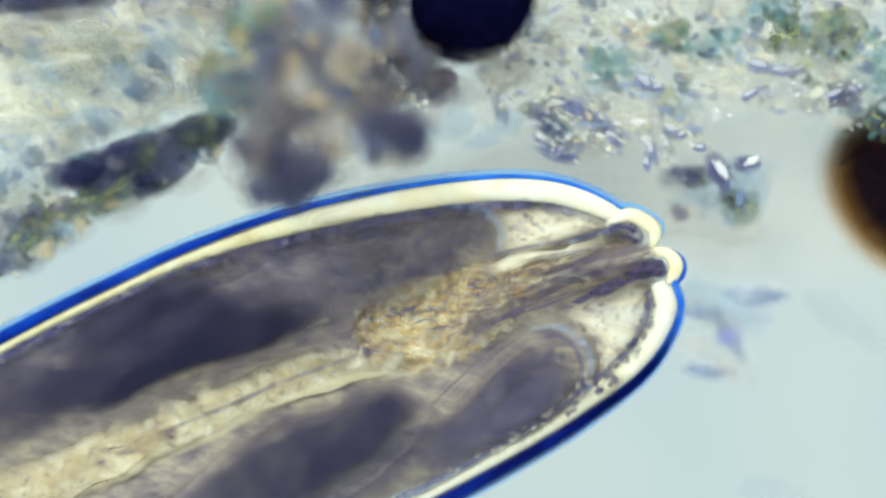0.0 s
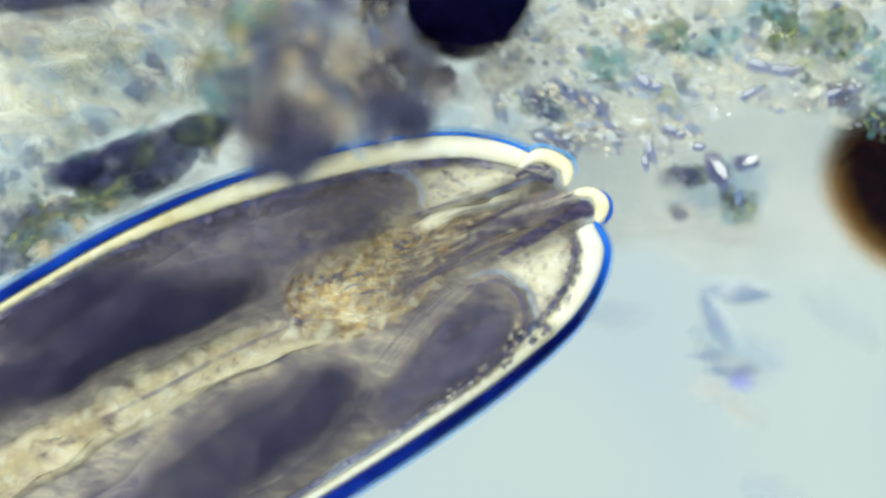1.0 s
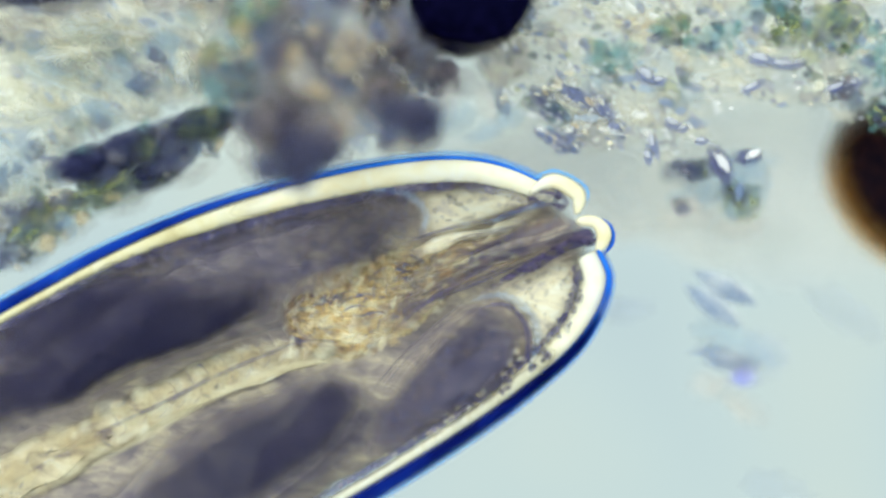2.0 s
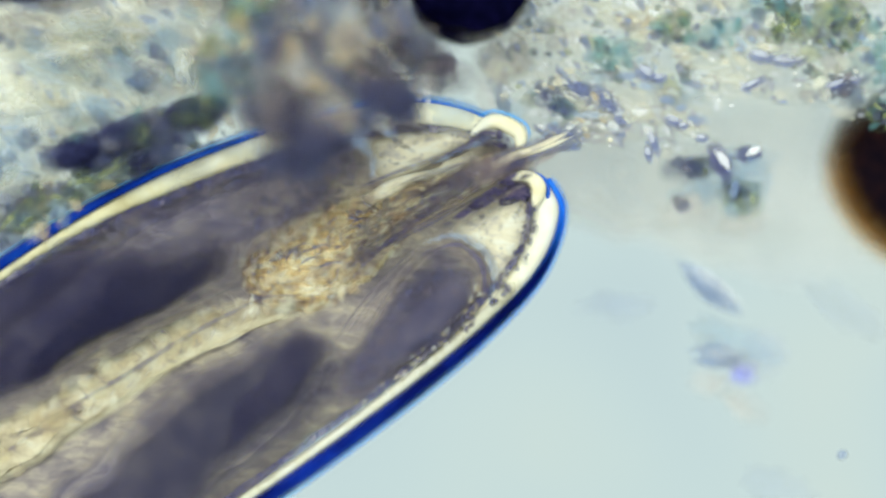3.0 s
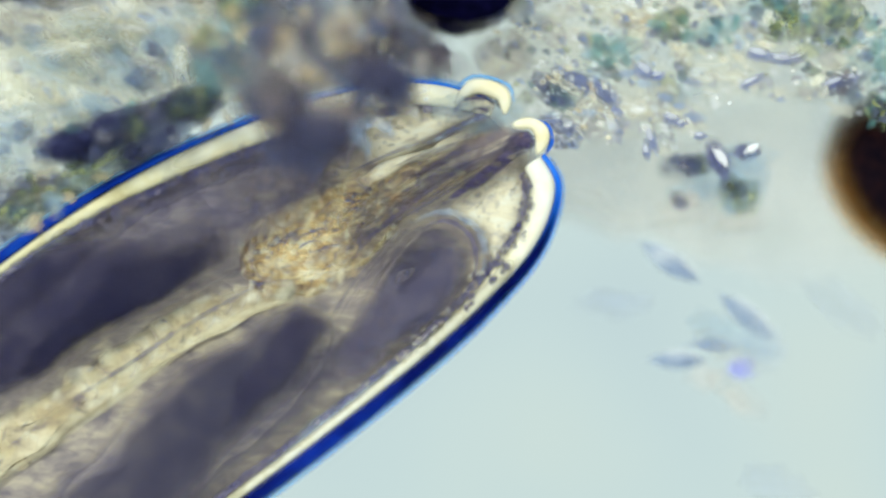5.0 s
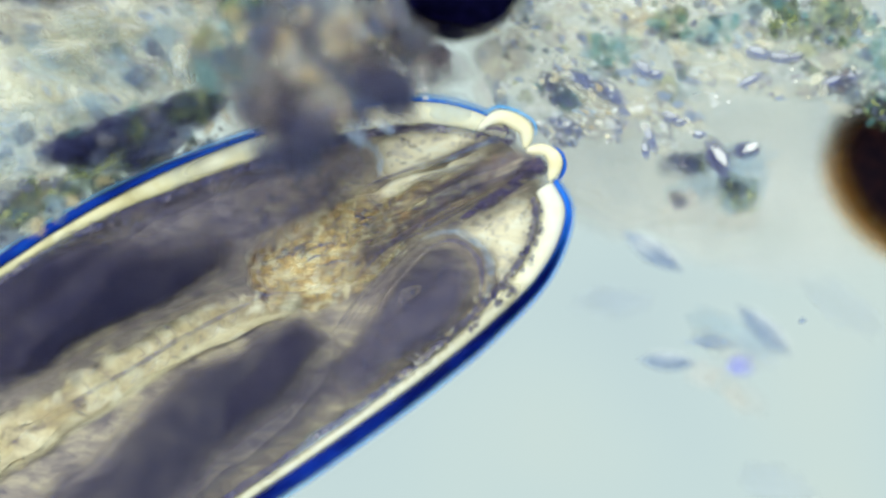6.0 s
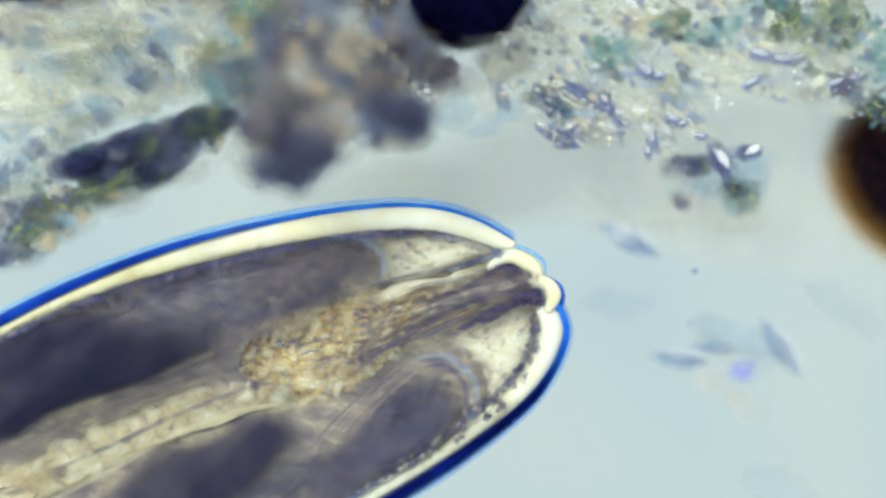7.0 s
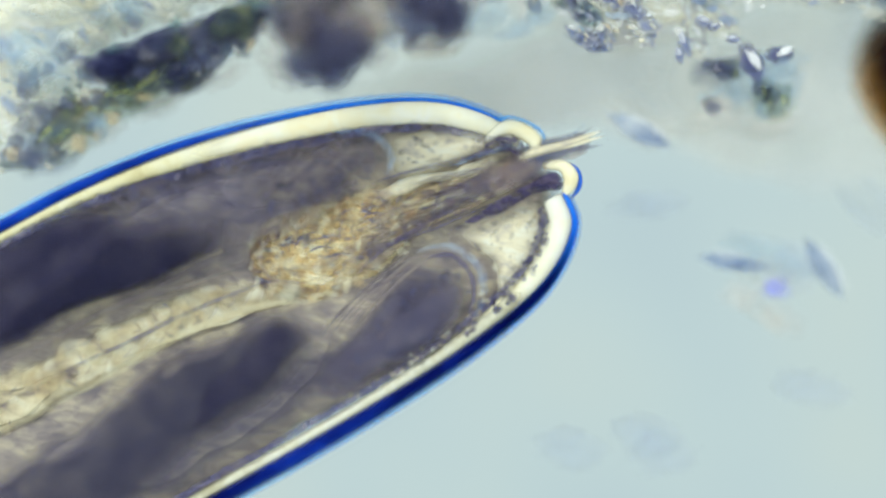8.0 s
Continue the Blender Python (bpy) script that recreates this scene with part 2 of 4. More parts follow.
M_TUFT = surface("tuft_debris", [(0.026, 0.03, 0.08), (0.055, 0.058, 0.11), (0.16, 0.14, 0.16)], 1.8, opacity=0.46, edge=SOFT, fine=3, tint=(0.5, 0.5, 0.61))
# Tan debris; also lumps that paint a warm optical fringe round things.
M_WARM = surface("warm_debris_and_fringe", [(0.52, 0.46, 0.40), (0.68, 0.60, 0.46), (0.78, 0.74, 0.60)], 2.0, opacity=0.36, edge=SOFT, fine=3, holes=0.3)
M_CELL = surface("yellow_cell", [(0.66, 0.52, 0.26), (0.84, 0.74, 0.42), (0.93, 0.88, 0.60)], 14, opacity=0.22, edge=(0.0, 1.0), island=True, relief=0.1)
# Rear skin band, with the refraction highlight painted in yellow.
M_YELLOW = surface("yellow_highlit_cuticle", [(0.70, 0.60, 0.28), (0.86, 0.78, 0.42), (0.94, 0.89, 0.60)], 7, edge=(0.0, 0.6), relief=0.1, gloss=0.05)
M_PAD = surface("mouth_tissue", [(0.09, 0.075, 0.12), (0.28, 0.215, 0.20), (0.60, 0.49, 0.36)], 18, opacity=0.5, edge=(0.0, 0.9), relief=0.6)
M_ROD = surface("filament_body", [(0.006, 0.008, 0.04), (0.022, 0.024, 0.07), (0.07, 0.075, 0.12)], 16, opacity=0.88, edge=(0.0, 0.8), holes=0.3)
# Stands in for the blue glow of colour fringing outside the skin.
M_HALO = surface("painted_blue_glow", [(0.04, 0.32, 0.90), (0.10, 0.48, 0.96), (0.24, 0.64, 0.98)], 3, opacity=0.42, edge=(0.0, 1.0), relief=0.0, gloss=0.0)
M_LILAC = surface("lilac_glass", [(0.30, 0.32, 0.80), (0.42, 0.44, 0.90), (0.60, 0.62, 0.94)], 6, opacity=0.4, edge=SOFT)
M_FAINT = surface("faint_film", [(0.30, 0.38, 0.56), (0.42, 0.50, 0.60), (0.56, 0.58, 0.56)], 6, opacity=0.18, edge=SOFT)


# ---- mesh helpers ----
def depth_layer(bm):
    return bm.verts.layers.float.get("depth") or bm.verts.layers.float.new("depth")


def mesh_of(bm, name, material):
    bmesh.ops.recalc_face_normals(bm, faces=bm.faces)
    me = bpy.data.meshes.new(name)
    bm.to_mesh(me)
    bm.free()
    me.materials.append(material)
    me.polygons.foreach_set("use_smooth", [True] * len(me.polygons))
    return me


def part(name, bm, material, parent, label=""):
    ob = new(name, mesh_of(bm, name, material))
    ob.parent = parent
    return tagged(ob, label) if label else ob


def thing(name, bm, material, label, category, group="", kind=""):
    return tagged(new(name, mesh_of(bm, name, material)), label, category, group, kind)


def spline(pts, n=10, closed=False):
    """A smooth line through the points (tuples of any length)."""
    p = [np.array(q, float) for q in pts]
    m = len(p)
    out = []
    for i in range(m if closed else m - 1):
        if closed:
            a, b, c, d = p[i - 1], p[i], p[(i + 1) % m], p[(i + 2) % m]
        else:
            a, b, c, d = p[max(i - 1, 0)], p[i], p[i + 1], p[min(i + 2, m - 1)]
        for k in range(n):
            t = k / n
            out.append(0.5 * (2 * b + (c - a) * t + (2 * a - 5 * b + 4 * c - d) * t * t + (3 * b - a - 3 * c + d) * t ** 3))
    if not closed:
        out.append(p[-1])
    return out


def bridge(bm, rings, depths):
    """Joins rings of points into one closed skin; depths: the share of full depth at each point."""
    layer = depth_layer(bm)
    loops = []
    for ring, ds in zip(rings, depths):
        loop = []
        for co, d in zip(ring, ds):
            v = bm.verts.new(co)
            v[layer] = d
            loop.append(v)
        loops.append(loop)
    k = len(loops[0])
    for a, b in zip(loops, loops[1:]):
        for i in range(k):
            bm.faces.new((a[i], a[(i + 1) % k], b[(i + 1) % k], b[i]))
    bm.faces.new(loops[0])
    bm.faces.new(loops[-1])


def bar(line, z, height, sides=12, rough=0.0, seed=0.0, fade=(3, 3)):
    """A rounded bar along points (x, y, inner, outer): offsets to the left of the way it runs, in metres."""
    bm = bmesh.new()
    rings, depths = [], []
    for i, q in enumerate(line):
        a, b = line[max(i - 1, 0)], line[min(i + 1, len(line) - 1)]
        d = np.array([b[0] - a[0], b[1] - a[1]])
        d /= max(1e-9, np.hypot(*d))
        left = np.array([-d[1], d[0]])
        mid, half = (q[2] + q[3]) / 2, max(0.0008, abs(q[3] - q[2]) / 2)
        end = min(1, (i + 0.3) / fade[0], (len(line) - 1 - i + 0.3) / fade[1])
        ring, ds = [], []
        for s in range(sides):
            w = 2 * math.pi * s / sides
            jitter = 1 + rough * noise.noise((q[0] * 40 + seed, q[1] * 40, s * 2.0))
            o = left * (mid + half * math.cos(w) * jitter)
            ring.append((q[0] + o[0], q[1] + o[1], z + height * math.sin(w) * jitter * min(1, half / 0.006)))
            ds.append(math.sin(w) ** 2 * end)
        rings.append(ring)
        depths.append(ds)
    bridge(bm, rings, depths)
    return bm


def tube(pts, r0, r1, n=8, sides=8, flat=1.0, swell=True):
    """A tapering strand through points (x, y, z)."""
    line = spline(pts, n)
    bm = bmesh.new()
    rings, depths = [], []
    m = len(line) - 1
    for i, q in enumerate(line):
        a, b = line[max(i - 1, 0)], line[min(i + 1, m)]
        d = Vector(b - a).normalized()
        side = d.cross(Vector((0, 0, 1))).normalized()
        up = side.cross(d)
        k = i / m
        r = r0 + (r1 - r0) * k
        if swell:
            r *= 0.15 + 0.85 * math.sin(math.pi * min(1, max(0, k))) ** 0.5
        r *= 1 + 0.25 * noise.noise((q[0] * 25, q[1] * 25, 3.0))
        ws = [2 * math.pi * s / sides for s in range(sides)]
        rings.append([Vector(q) + side * (r * math.cos(w)) + up * (r * flat * math.sin(w)) for w in ws])
        depths.append([math.sin(w) ** 2 * min(1, 4 * k + 0.1, 4 * (1 - k) + 0.1) for w in ws])
    bridge(bm, rings, depths)
    return bm


def pillow(outline, z, up, down, n=6, rings=8, rough=0.012, freq=9.0):
    """A plump body over a closed plan outline."""
    line = spline(outline, n, True)
    c = sum(line) / len(line)
    bm = bmesh.new()
    levels = [(-down, k) for k in range(1, rings + 1)] + [(up, k) for k in range(rings - 1, 0, -1)]
    out, depths = [], []
    for h, k in levels:
        f = k / rings
        hz = math.sqrt(max(0.0, 1 - f * f))
        ring = []
        for q in line:
            x, y = c[0] + (q[0] - c[0]) * f, c[1] + (q[1] - c[1]) * f
            j = noise.noise((x * freq, y * freq, z + 3))
            j2 = noise.noise((x * freq + 9, y * freq + 4, z + 8))
            ring.append((x + rough * j, y + rough * j2, z + h * hz * (1 + 8 * rough * j)))
        out.append(ring)
        depths.append([hz * hz] * len(ring))
    bridge(bm, out, depths)
    return bm


def blob(seed, level=3, rough=0.35, freq=1.4):
    """An uneven lump about one metre in radius."""
    bm = bmesh.new()
    layer = depth_layer(bm)
    bmesh.ops.create_icosphere(bm, subdivisions=level, radius=1.0)
    for v in bm.verts:
        p = v.co.copy()
        v[layer] = p.z * p.z
        grow = 1 + rough * noise.noise(p * freq + Vector((seed * 7.3, seed * 3.1, 0))) + rough * 0.5 * noise.noise(p * freq * 2.7 + Vector((0, seed * 5.7, 0)))
        v.co = Vector((p.x * grow, p.y * grow, p.z))
    return bm


def spindle(length, width, height, n=18, sides=12, point=1.1):
    """A pointed boat-shaped diatom along x, with a seam along its back."""
    bm = bmesh.new()
    rings, depths = [], []
    ws = [2 * math.pi * s / sides for s in range(sides)]
    for i in range(n + 1):
        k = -1 + 2 * i / n
        w = max(0.02, (1 - k * k) ** point)
        rings.append([(k * length / 2, width / 2 * w * math.cos(a), height / 2 * w * math.sin(a) * (0.8 if abs(math.cos(a)) < 0.2 else 1)) for a in ws])
        depths.append([math.sin(a) ** 2 * min(1, w + 0.1) for a in ws])
    bridge(bm, rings, depths)
    return bm


def on_plan(px, py, z=0.0, t=0.0):
    """The place at height z that lies in line with plan point (px, py) of the view at t."""
    sx, sy = stage(t)
    k = (HEIGHT - z) / HEIGHT
    return Vector((sx + (px - 784) * PX * k, sy + (441 - py) * PX * k, z))


def inside(x, y, poly):
    """Whether a plan point lies in a plan outline."""
    odd = False
    for (ax, ay), (bx, by) in zip(poly, poly[1:] + poly[:1]):
        if (ay > y) != (by > y) and x < (bx - ax) * (y - ay) / (by - ay) + ax:
            odd = not odd
    return odd


_ball = bmesh.new()
bmesh.ops.create_icosphere(_ball, subdivisions=2, radius=1.0)
BALL = np.array([v.co[:] for v in _ball.verts])
BALL_FACES = np.array([[v.index for v in f.verts] for f in _ball.faces])
_ball.free()


def grains(name, places, material):
    """One mesh of many uneven grains. places: (centre, rx, ry, rz, turn)."""
    vs, fs, ds = [], [], []
    for i, (c, rx, ry, rz, turn) in enumerate(places):
        ca, sa = math.cos(turn), math.sin(turn)
        grow = 1 + 0.22 * np.sin(BALL @ np.array([3.1, 1.7, 0.4]) + i * 1.7) * np.cos(BALL @ np.array([-1.3, 3.7, 0.8]) + i * 2.9)
        x, y = BALL[:, 0] * rx * grow, BALL[:, 1] * ry * grow
        vs.append(np.stack([c[0] + x * ca - y * sa, c[1] + x * sa + y * ca, c[2] + BALL[:, 2] * rz], 1))
        fs.append(BALL_FACES + i * len(BALL))
        ds.append(BALL[:, 2] ** 2)
    me = bpy.data.meshes.new(name)
    me.from_pydata(np.concatenate(vs).tolist(), [], np.concatenate(fs).tolist())
    me.attributes.new("depth", "FLOAT", "POINT").data.foreach_set("value", np.concatenate(ds).astype(np.float32))
    me.materials.append(material)
    me.polygons.foreach_set("use_smooth", [True] * len(me.polygons))
    return me


# ---- setting ----
def box(x0, x1, y0, y1, z0, z1, bevel=0.02):
    bm = bmesh.new()
    bmesh.ops.create_cube(bm, size=1.0)
    for v in bm.verts:
        v.co = Vector(((x0 + x1) / 2 + v.co.x * (x1 - x0), (y0 + y1) / 2 + v.co.y * (y1 - y0), (z0 + z1) / 2 + v.co.z * (z1 - z0)))
    bmesh.ops.bevel(bm, geom=bm.edges[:], offset=bevel, segments=2, affect="EDGES")
    return bm


FLOOR = -0.25
thing("backdrop", box(-3.4, 3.4, -2.6, 2.6, -1.35, -1.25), M_FIELD, "pale grey-green ground glass under the slide", "ground glass", kind="structure")
thing("ground", box(-2.6, 2.6, -1.9, 1.9, FLOOR - 0.12, FLOOR), M_SLIDE, "clear glass microscope slide under the water film", "glass slide", kind="structure")

# ---- the worm ----
PIVOT = (988, 544)


def wl(px, py, z=0.0):
    """Worm space, from the plan in which it lies straightest."""
    return ((px - PIVOT[0]) * PX, (PIVOT[1] - py) * PX, z)


def wline(rows, n=9):
    return spline([(*wl(r[0], r[1])[:2], r[2] * PX, r[3] * PX) for r in rows], n)


def wp(pts, grow=1.0):
    """A plan outline in worm space, swollen about its middle."""
    cx, cy = sum(p[0] for p in pts) / len(pts), sum(p[1] for p in pts) / len(pts)
    return [wl(cx + (x - cx) * grow, cy + (y - cy) * grow)[:2] for x, y in pts]


def build_worm():
    worm = tagged(new("nematode"), "transparent nematode head with dark lobes and golden gut", "worm")
    # the upper skin runs from the rear to the mouth, the lower one from the mouth to the rear
    upper = [(-420, 800), (-152, 645), (2, 563), (103, 513), (202, 472), (300, 438), (400, 410), (501, 388), (601, 372), (700, 364), (778, 370), (847, 392), (913, 429)]
    lower = [(982, 532), (1003, 585), (984, 651), (936, 720), (847, 796), (762, 856), (648, 926), (512, 1003), (312, 1113), (80, 1262)]
    ue = [22, 20, 19, 17, 14, 11, 10, 8, 6, 5, 4, 3, 3]
    uo = [6, 6, 6, 6, 5, 5, 4, 4, 4, 4, 4, 4, 3]
    uc = [36, 36, 37, 38, 42, 47, 49, 49, 48, 47, 45, 40, 28]
    le = [5, 8, 11, 16, 22, 25, 27, 28, 28, 28]
    lc = [42, 52, 55, 52, 49, 48, 47, 47, 47, 47]
    # belly, and the tissue that fills the head
    hull = [(-420, 815), (0, 575), (300, 440), (600, 378), (780, 380), (912, 438), (968, 488), (986, 562), (964, 650), (900, 735), (760, 830), (500, 970), (60, 1215)]
    part("body_wall", pillow(wp(hull), -0.045, 0.03, 0.2, n=8, rings=10, rough=0.014, freq=14), M_BODY, worm, "brown-grey body tissue")
    # Skin bands that carry the refraction highlight in their colour.
    band = [(*p, -c, -e + 4) for p, e, c in zip(upper, ue, uc)]
    part("upper_cuticle", bar(wline(band[5:]), 0.0, 0.018, fade=(18, 1)), M_CREAM, worm, "thick skin painted bright cream with its refraction highlight")
    part("upper_cuticle", bar(wline(band[:8]), -0.003, 0.016, fade=(3, 9)), M_YELLOW, worm, "thick skin painted pale yellow with its refraction highlight")
    part("lower_cuticle", bar(wline([(*p, -c, -e + 5) for p, e, c in zip(lower[:5], le, lc)]), -0.004, 0.016, fade=(1, 6)), M_CREAM, worm, "thick skin painted bright cream with its refraction highlight")
    part("lower_cuticle", bar(wline([(*p, -c + 2, -e + 6) for p, e, c in zip(lower[3:], le[3:], lc[3:])]), -0.006, 0.02, fade=(6, 3)), M_CREAM_DIM, worm, "thin skin painted pale yellow with its refraction highlight")
    # Two bars paint the optical glow just outside the skin.
    part("upper_fringe", bar(wline([(*p, -10, 16) for p in upper]), -0.02, 0.012), M_HALO, worm, "pale blue optical glow painted along the skin")
    part("lower_fringe", bar(wline([(*p, -12, 15) for p in lower]), -0.02, 0.012), M_HALO, worm, "pale blue optical glow painted along the skin")
    # Edge bars that paint the dark refraction line and its blue fringe.
    rim = [(*p, -e - 2, o) for p, e, o in zip(upper, ue, uo)]
    part("upper_edge", bar(wline(rim[:9]), 0, 0.02, fade=(3, 26)), M_BLUE, worm, "deep blue refraction fringe painted on the skin edge")
    part("upper_edge", bar(wline(rim[5:]), -0.003, 0.018, fade=(20, 3)), M_AZURE, worm, "bright blue refraction fringe painted on the skin edge")
    part("lower_edge", bar(wline([(*p, -e - 2, 6) for p, e in zip(lower, le)][:5]), 0, 0.02, fade=(1, 12)), M_AZURE, worm, "bright blue refraction fringe painted on the skin edge")
    part("lower_edge", bar(wline([(*p, -e - 3, 6) for p, e in zip(lower, le)][1:]), 0.003, 0.02, fade=(16, 3)), M_NAVY, worm, "dark navy refraction fringe painted on the skin edge")
    part("upper_lining", bar(wline([(*p, -c - 16, -c + 6) for p, c in zip(upper, uc)]), 0.012, 0.015, rough=1.0), M_SKIN, worm, "granular violet lining under the skin")
    part("lower_lining", bar(wline([(*p, -c - 12, -c + 4) for p, c in zip(lower[1:], lc[1:])]), 0.006, 0.015, rough=1.0, seed=5.0), M_SKIN, worm, "granular violet lining under the skin")
    rnd = random.Random(11)

    def specks(name, region, count, size, material, z, label, long=1.8, turn=27):
        xs, ys = [p[0] for p in region], [p[1] for p in region]
        places = []
        while len(places) < count:
            x, y = rnd.uniform(min(xs), max(xs)), rnd.uniform(min(ys), max(ys))
            if inside(x, y, region):
                r = rnd.uniform(*size) * PX
                places.append((wl(x, y, z + rnd.uniform(0, 0.012)), r * rnd.uniform(1, long), r, r * 0.7, radians(turn + rnd.uniform(-60, 60))))
        ob = new(name, grains(name, places, material))
        ob.parent = worm
        tagged(ob, label, kind="stuff")

    # gut: a granular front bulb and a long pale tail of blocky cells
    tail = [(-330, 985), (-140, 885), (60, 806), (182, 752), (290, 707), (396, 672), (467, 668), (556, 698), (471, 722), (387, 744), (280, 790), (169, 856), (60, 912), (-140, 1015), (-300, 1095)]
    part("gut_tail", pillow(wp(tail, 1.06), -0.03, 0.026, 0.06, n=8, rings=9, rough=0.014, freq=14), M_TAIL, worm, "pale yellow rear gut")
    bulb = [(436, 660), (448, 602), (518, 572), (615, 552), (712, 534), (740, 566), (672, 632), (594, 676), (540, 708), (470, 692)]
    wide = [(420, 670), (430, 596), (510, 556), (615, 530), (740, 506), (800, 520), (700, 630), (620, 690), (550, 722), (460, 710)]
    part("gut_bulb", pillow(wp(wide, 1.12), -0.03, 0.028, 0.06, n=8, rings=9, rough=0.016, freq=16), M_GUT, worm, "golden granular front of the gut")
    # Dusky and bright grains, mixed at random, also imitate relief shade and highlights.
    specks("gut_granulation", wide, 90, (5, 12), M_SHADE, -0.02, "dusky granules of the gut that also imitate relief shade", 2.8, 20)
    specks("gut_granulation", wide, 200, (5, 12), M_GOLD, -0.01, "golden granules of the gut", 2.8, 25)
    specks("gut_granulation", wide, 150, (4, 11), M_GRAIN, -0.004, "bright cream granules of the gut", 2.6, 30)
    specks("gut_granulation", bulb, 70, (3, 6), M_SHADE, 0.008, "dusky granules of the gut that also imitate relief shade", 3.6, 40)
    run = [(-300, 1010), (60, 815), (182, 760), (290, 715), (396, 680), (470, 680), (540, 700), (471, 716), (387, 736), (280, 780), (169, 843), (60, 900), (-280, 1070)]
    specks("gut_granulation", run, 80, (14, 26), M_CELL, -0.012, "pale yellow cells of the gut", 1.6, 20)
    specks("gut_granulation", run, 50, (6, 14), M_GRAIN, 0.0, "bright cream granules of the gut", 2.6, 27)
    specks("gut_granulation", run, 40, (3, 6), M_SHADE, 0.0, "dusky granules of the gut that also imitate relief shade", 3.6, 27)
    seam = [(470, 676, 400, 700), (400, 700, 306, 737), (306, 737, 219, 780), (219, 780, 110, 830)]
    part("long_strand", tube([wl(540, 690, 0.004), wl(466, 682, 0.006), wl(392, 706, 0.006), wl(306, 740, 0.006), wl(219, 782, 0.004), wl(100, 836, 0.0), wl(-120, 950, 0.0)], 0.005, 0.007), M_INDIGO, worm, "dark strand along the gut")
    part("long_strand", tube([wl(560, 722, 0.004), wl(471, 722, 0.006), wl(387, 742, 0.006), wl(280, 786, 0.006), wl(169, 850, 0.004), wl(40, 915, 0.0)], 0.010, 0.012), M_CELL, worm, "pale yellow strand along the gut")
    part("long_strand", tube([wl(-120, 880, 0.01), wl(75, 780, 0.012), wl(190, 720, 0.014), wl(310, 690, 0.012), wl(420, 655, 0.01)], 0.012, 0.006), M_BROWN, worm, "dark brown strand along the gut")
    for x0, y0, x1, y1 in seam:
        for k in range(3):
            x, y = x0 + (x1 - x0) * (k + 0.5) / 3, y0 + (y1 - y0) * (k + 0.5) / 3
            lift = rnd.uniform(22, 38)
            part("cell_wall", tube([wl(x, y, 0.004), wl(x - 6, y - lift * 0.5, 0.006), wl(x - 20, y - lift, 0.004)], 0.003, 0.003), M_BROWN, worm)
            part("cell_wall", tube([wl(x + 14, y, 0.004), wl(x + 12, y + lift * 0.5, 0.006), wl(x - 2, y + lift, 0.004)], 0.003, 0.003), M_BROWN, worm)
    for i in range(30):
        x, y = rnd.uniform(450, 700), 0
        y = 640 - (x - 450) * 0.26 + rnd.uniform(-42, 42)
        w = radians(rnd.uniform(-25, 95))
        ln = rnd.uniform(14, 30)
        dx, dy = ln * math.cos(w), -ln * math.sin(w)
        part("fold", tube([wl(x - dx, y - dy, 0.008), wl(x + dy * 0.3, y - dx * 0.3, 0.012), wl(x + dx, y + dy, 0.008)], 0.003, 0.003, n=5), rnd.choice([M_INDIGO, M_BROWN, M_CELL, M_INDIGO, M_GRAIN]), worm)
    part("bulb_edge", tube([wl(520, 584, 0.012), wl(458, 612, 0.014), wl(446, 650, 0.014), wl(474, 684, 0.012), wl(530, 700, 0.01)], 0.005, 0.007), M_BROWN, worm, "brown edge of the gut bulb")
    specks("gut_granulation", [(560, 700), (600, 640), (700, 560), (790, 540), (740, 600), (660, 660), (600, 715)], 60, (4, 10), M_GRAIN, 0.0, "bright cream granules of the gut", 2.6, 40)
    specks("gut_granulation", [(440, 600), (520, 560), (640, 530), (740, 510), (730, 545), (600, 570), (470, 620)], 60, (4, 10), M_GOLD, 0.004, "golden granules of the gut", 2.8, 20)
    # clear tissue above and below the gullet
    part("clear_tissue", pillow(wp([(660, 432), (700, 418), (775, 414), (860, 432), (905, 448), (863, 462), (789, 484), (706, 504), (664, 500)], 1.04), -0.012, 0.03, 0.04, rough=0.01), M_CLEAR_TISSUE, worm, "clear cream tissue")
    part("clear_tissue", pillow(wp([(625, 530), (700, 506), (800, 482), (870, 462), (860, 486), (780, 512), (690, 540), (640, 550)], 1.1), -0.004, 0.02, 0.02, rough=0.022, freq=16), M_CLEAR_TISSUE, worm, "bright cream membrane")
    part("clear_tissue", pillow(wp([(790, 604), (862, 556), (925, 544), (958, 570), (950, 630), (905, 690), (862, 742), (850, 660)], 1.08), -0.01, 0.03, 0.04, rough=0.01), M_CLEAR_TISSUE, worm, "clear cream tissue")
    specks("skin_granulation", [(800, 610), (925, 550), (950, 580), (935, 640), (880, 710), (862, 700), (855, 650)], 60, (3, 7), M_SHADE, 0.008, "violet crumbs in clear tissue", 2.4, 60)
    specks("skin_granulation", [(800, 610), (925, 550), (950, 580), (935, 640), (880, 710), (862, 700), (855, 650)], 50, (3, 8), M_GRAIN, 0.004, "cream crumbs in clear tissue", 2.0, 60)
    specks("skin_granulation", [(940, 560), (958, 590), (940, 655), (890, 720), (800, 800), (790, 785), (870, 705), (925, 640)], 46, (4, 9), M_INDIGO, 0.01, "violet crumbs under the skin", 1.6, 60)
    specks("skin_granulation", [(690, 430), (860, 438), (880, 452), (770, 470), (690, 490)], 36, (3, 7), M_SHADE, 0.006, "violet crumbs in clear tissue", 3.0, 15)
    band_under = [(60, 600), (200, 528), (300, 490), (500, 438), (640, 418), (655, 440), (500, 470), (300, 528), (200, 566), (80, 640)]
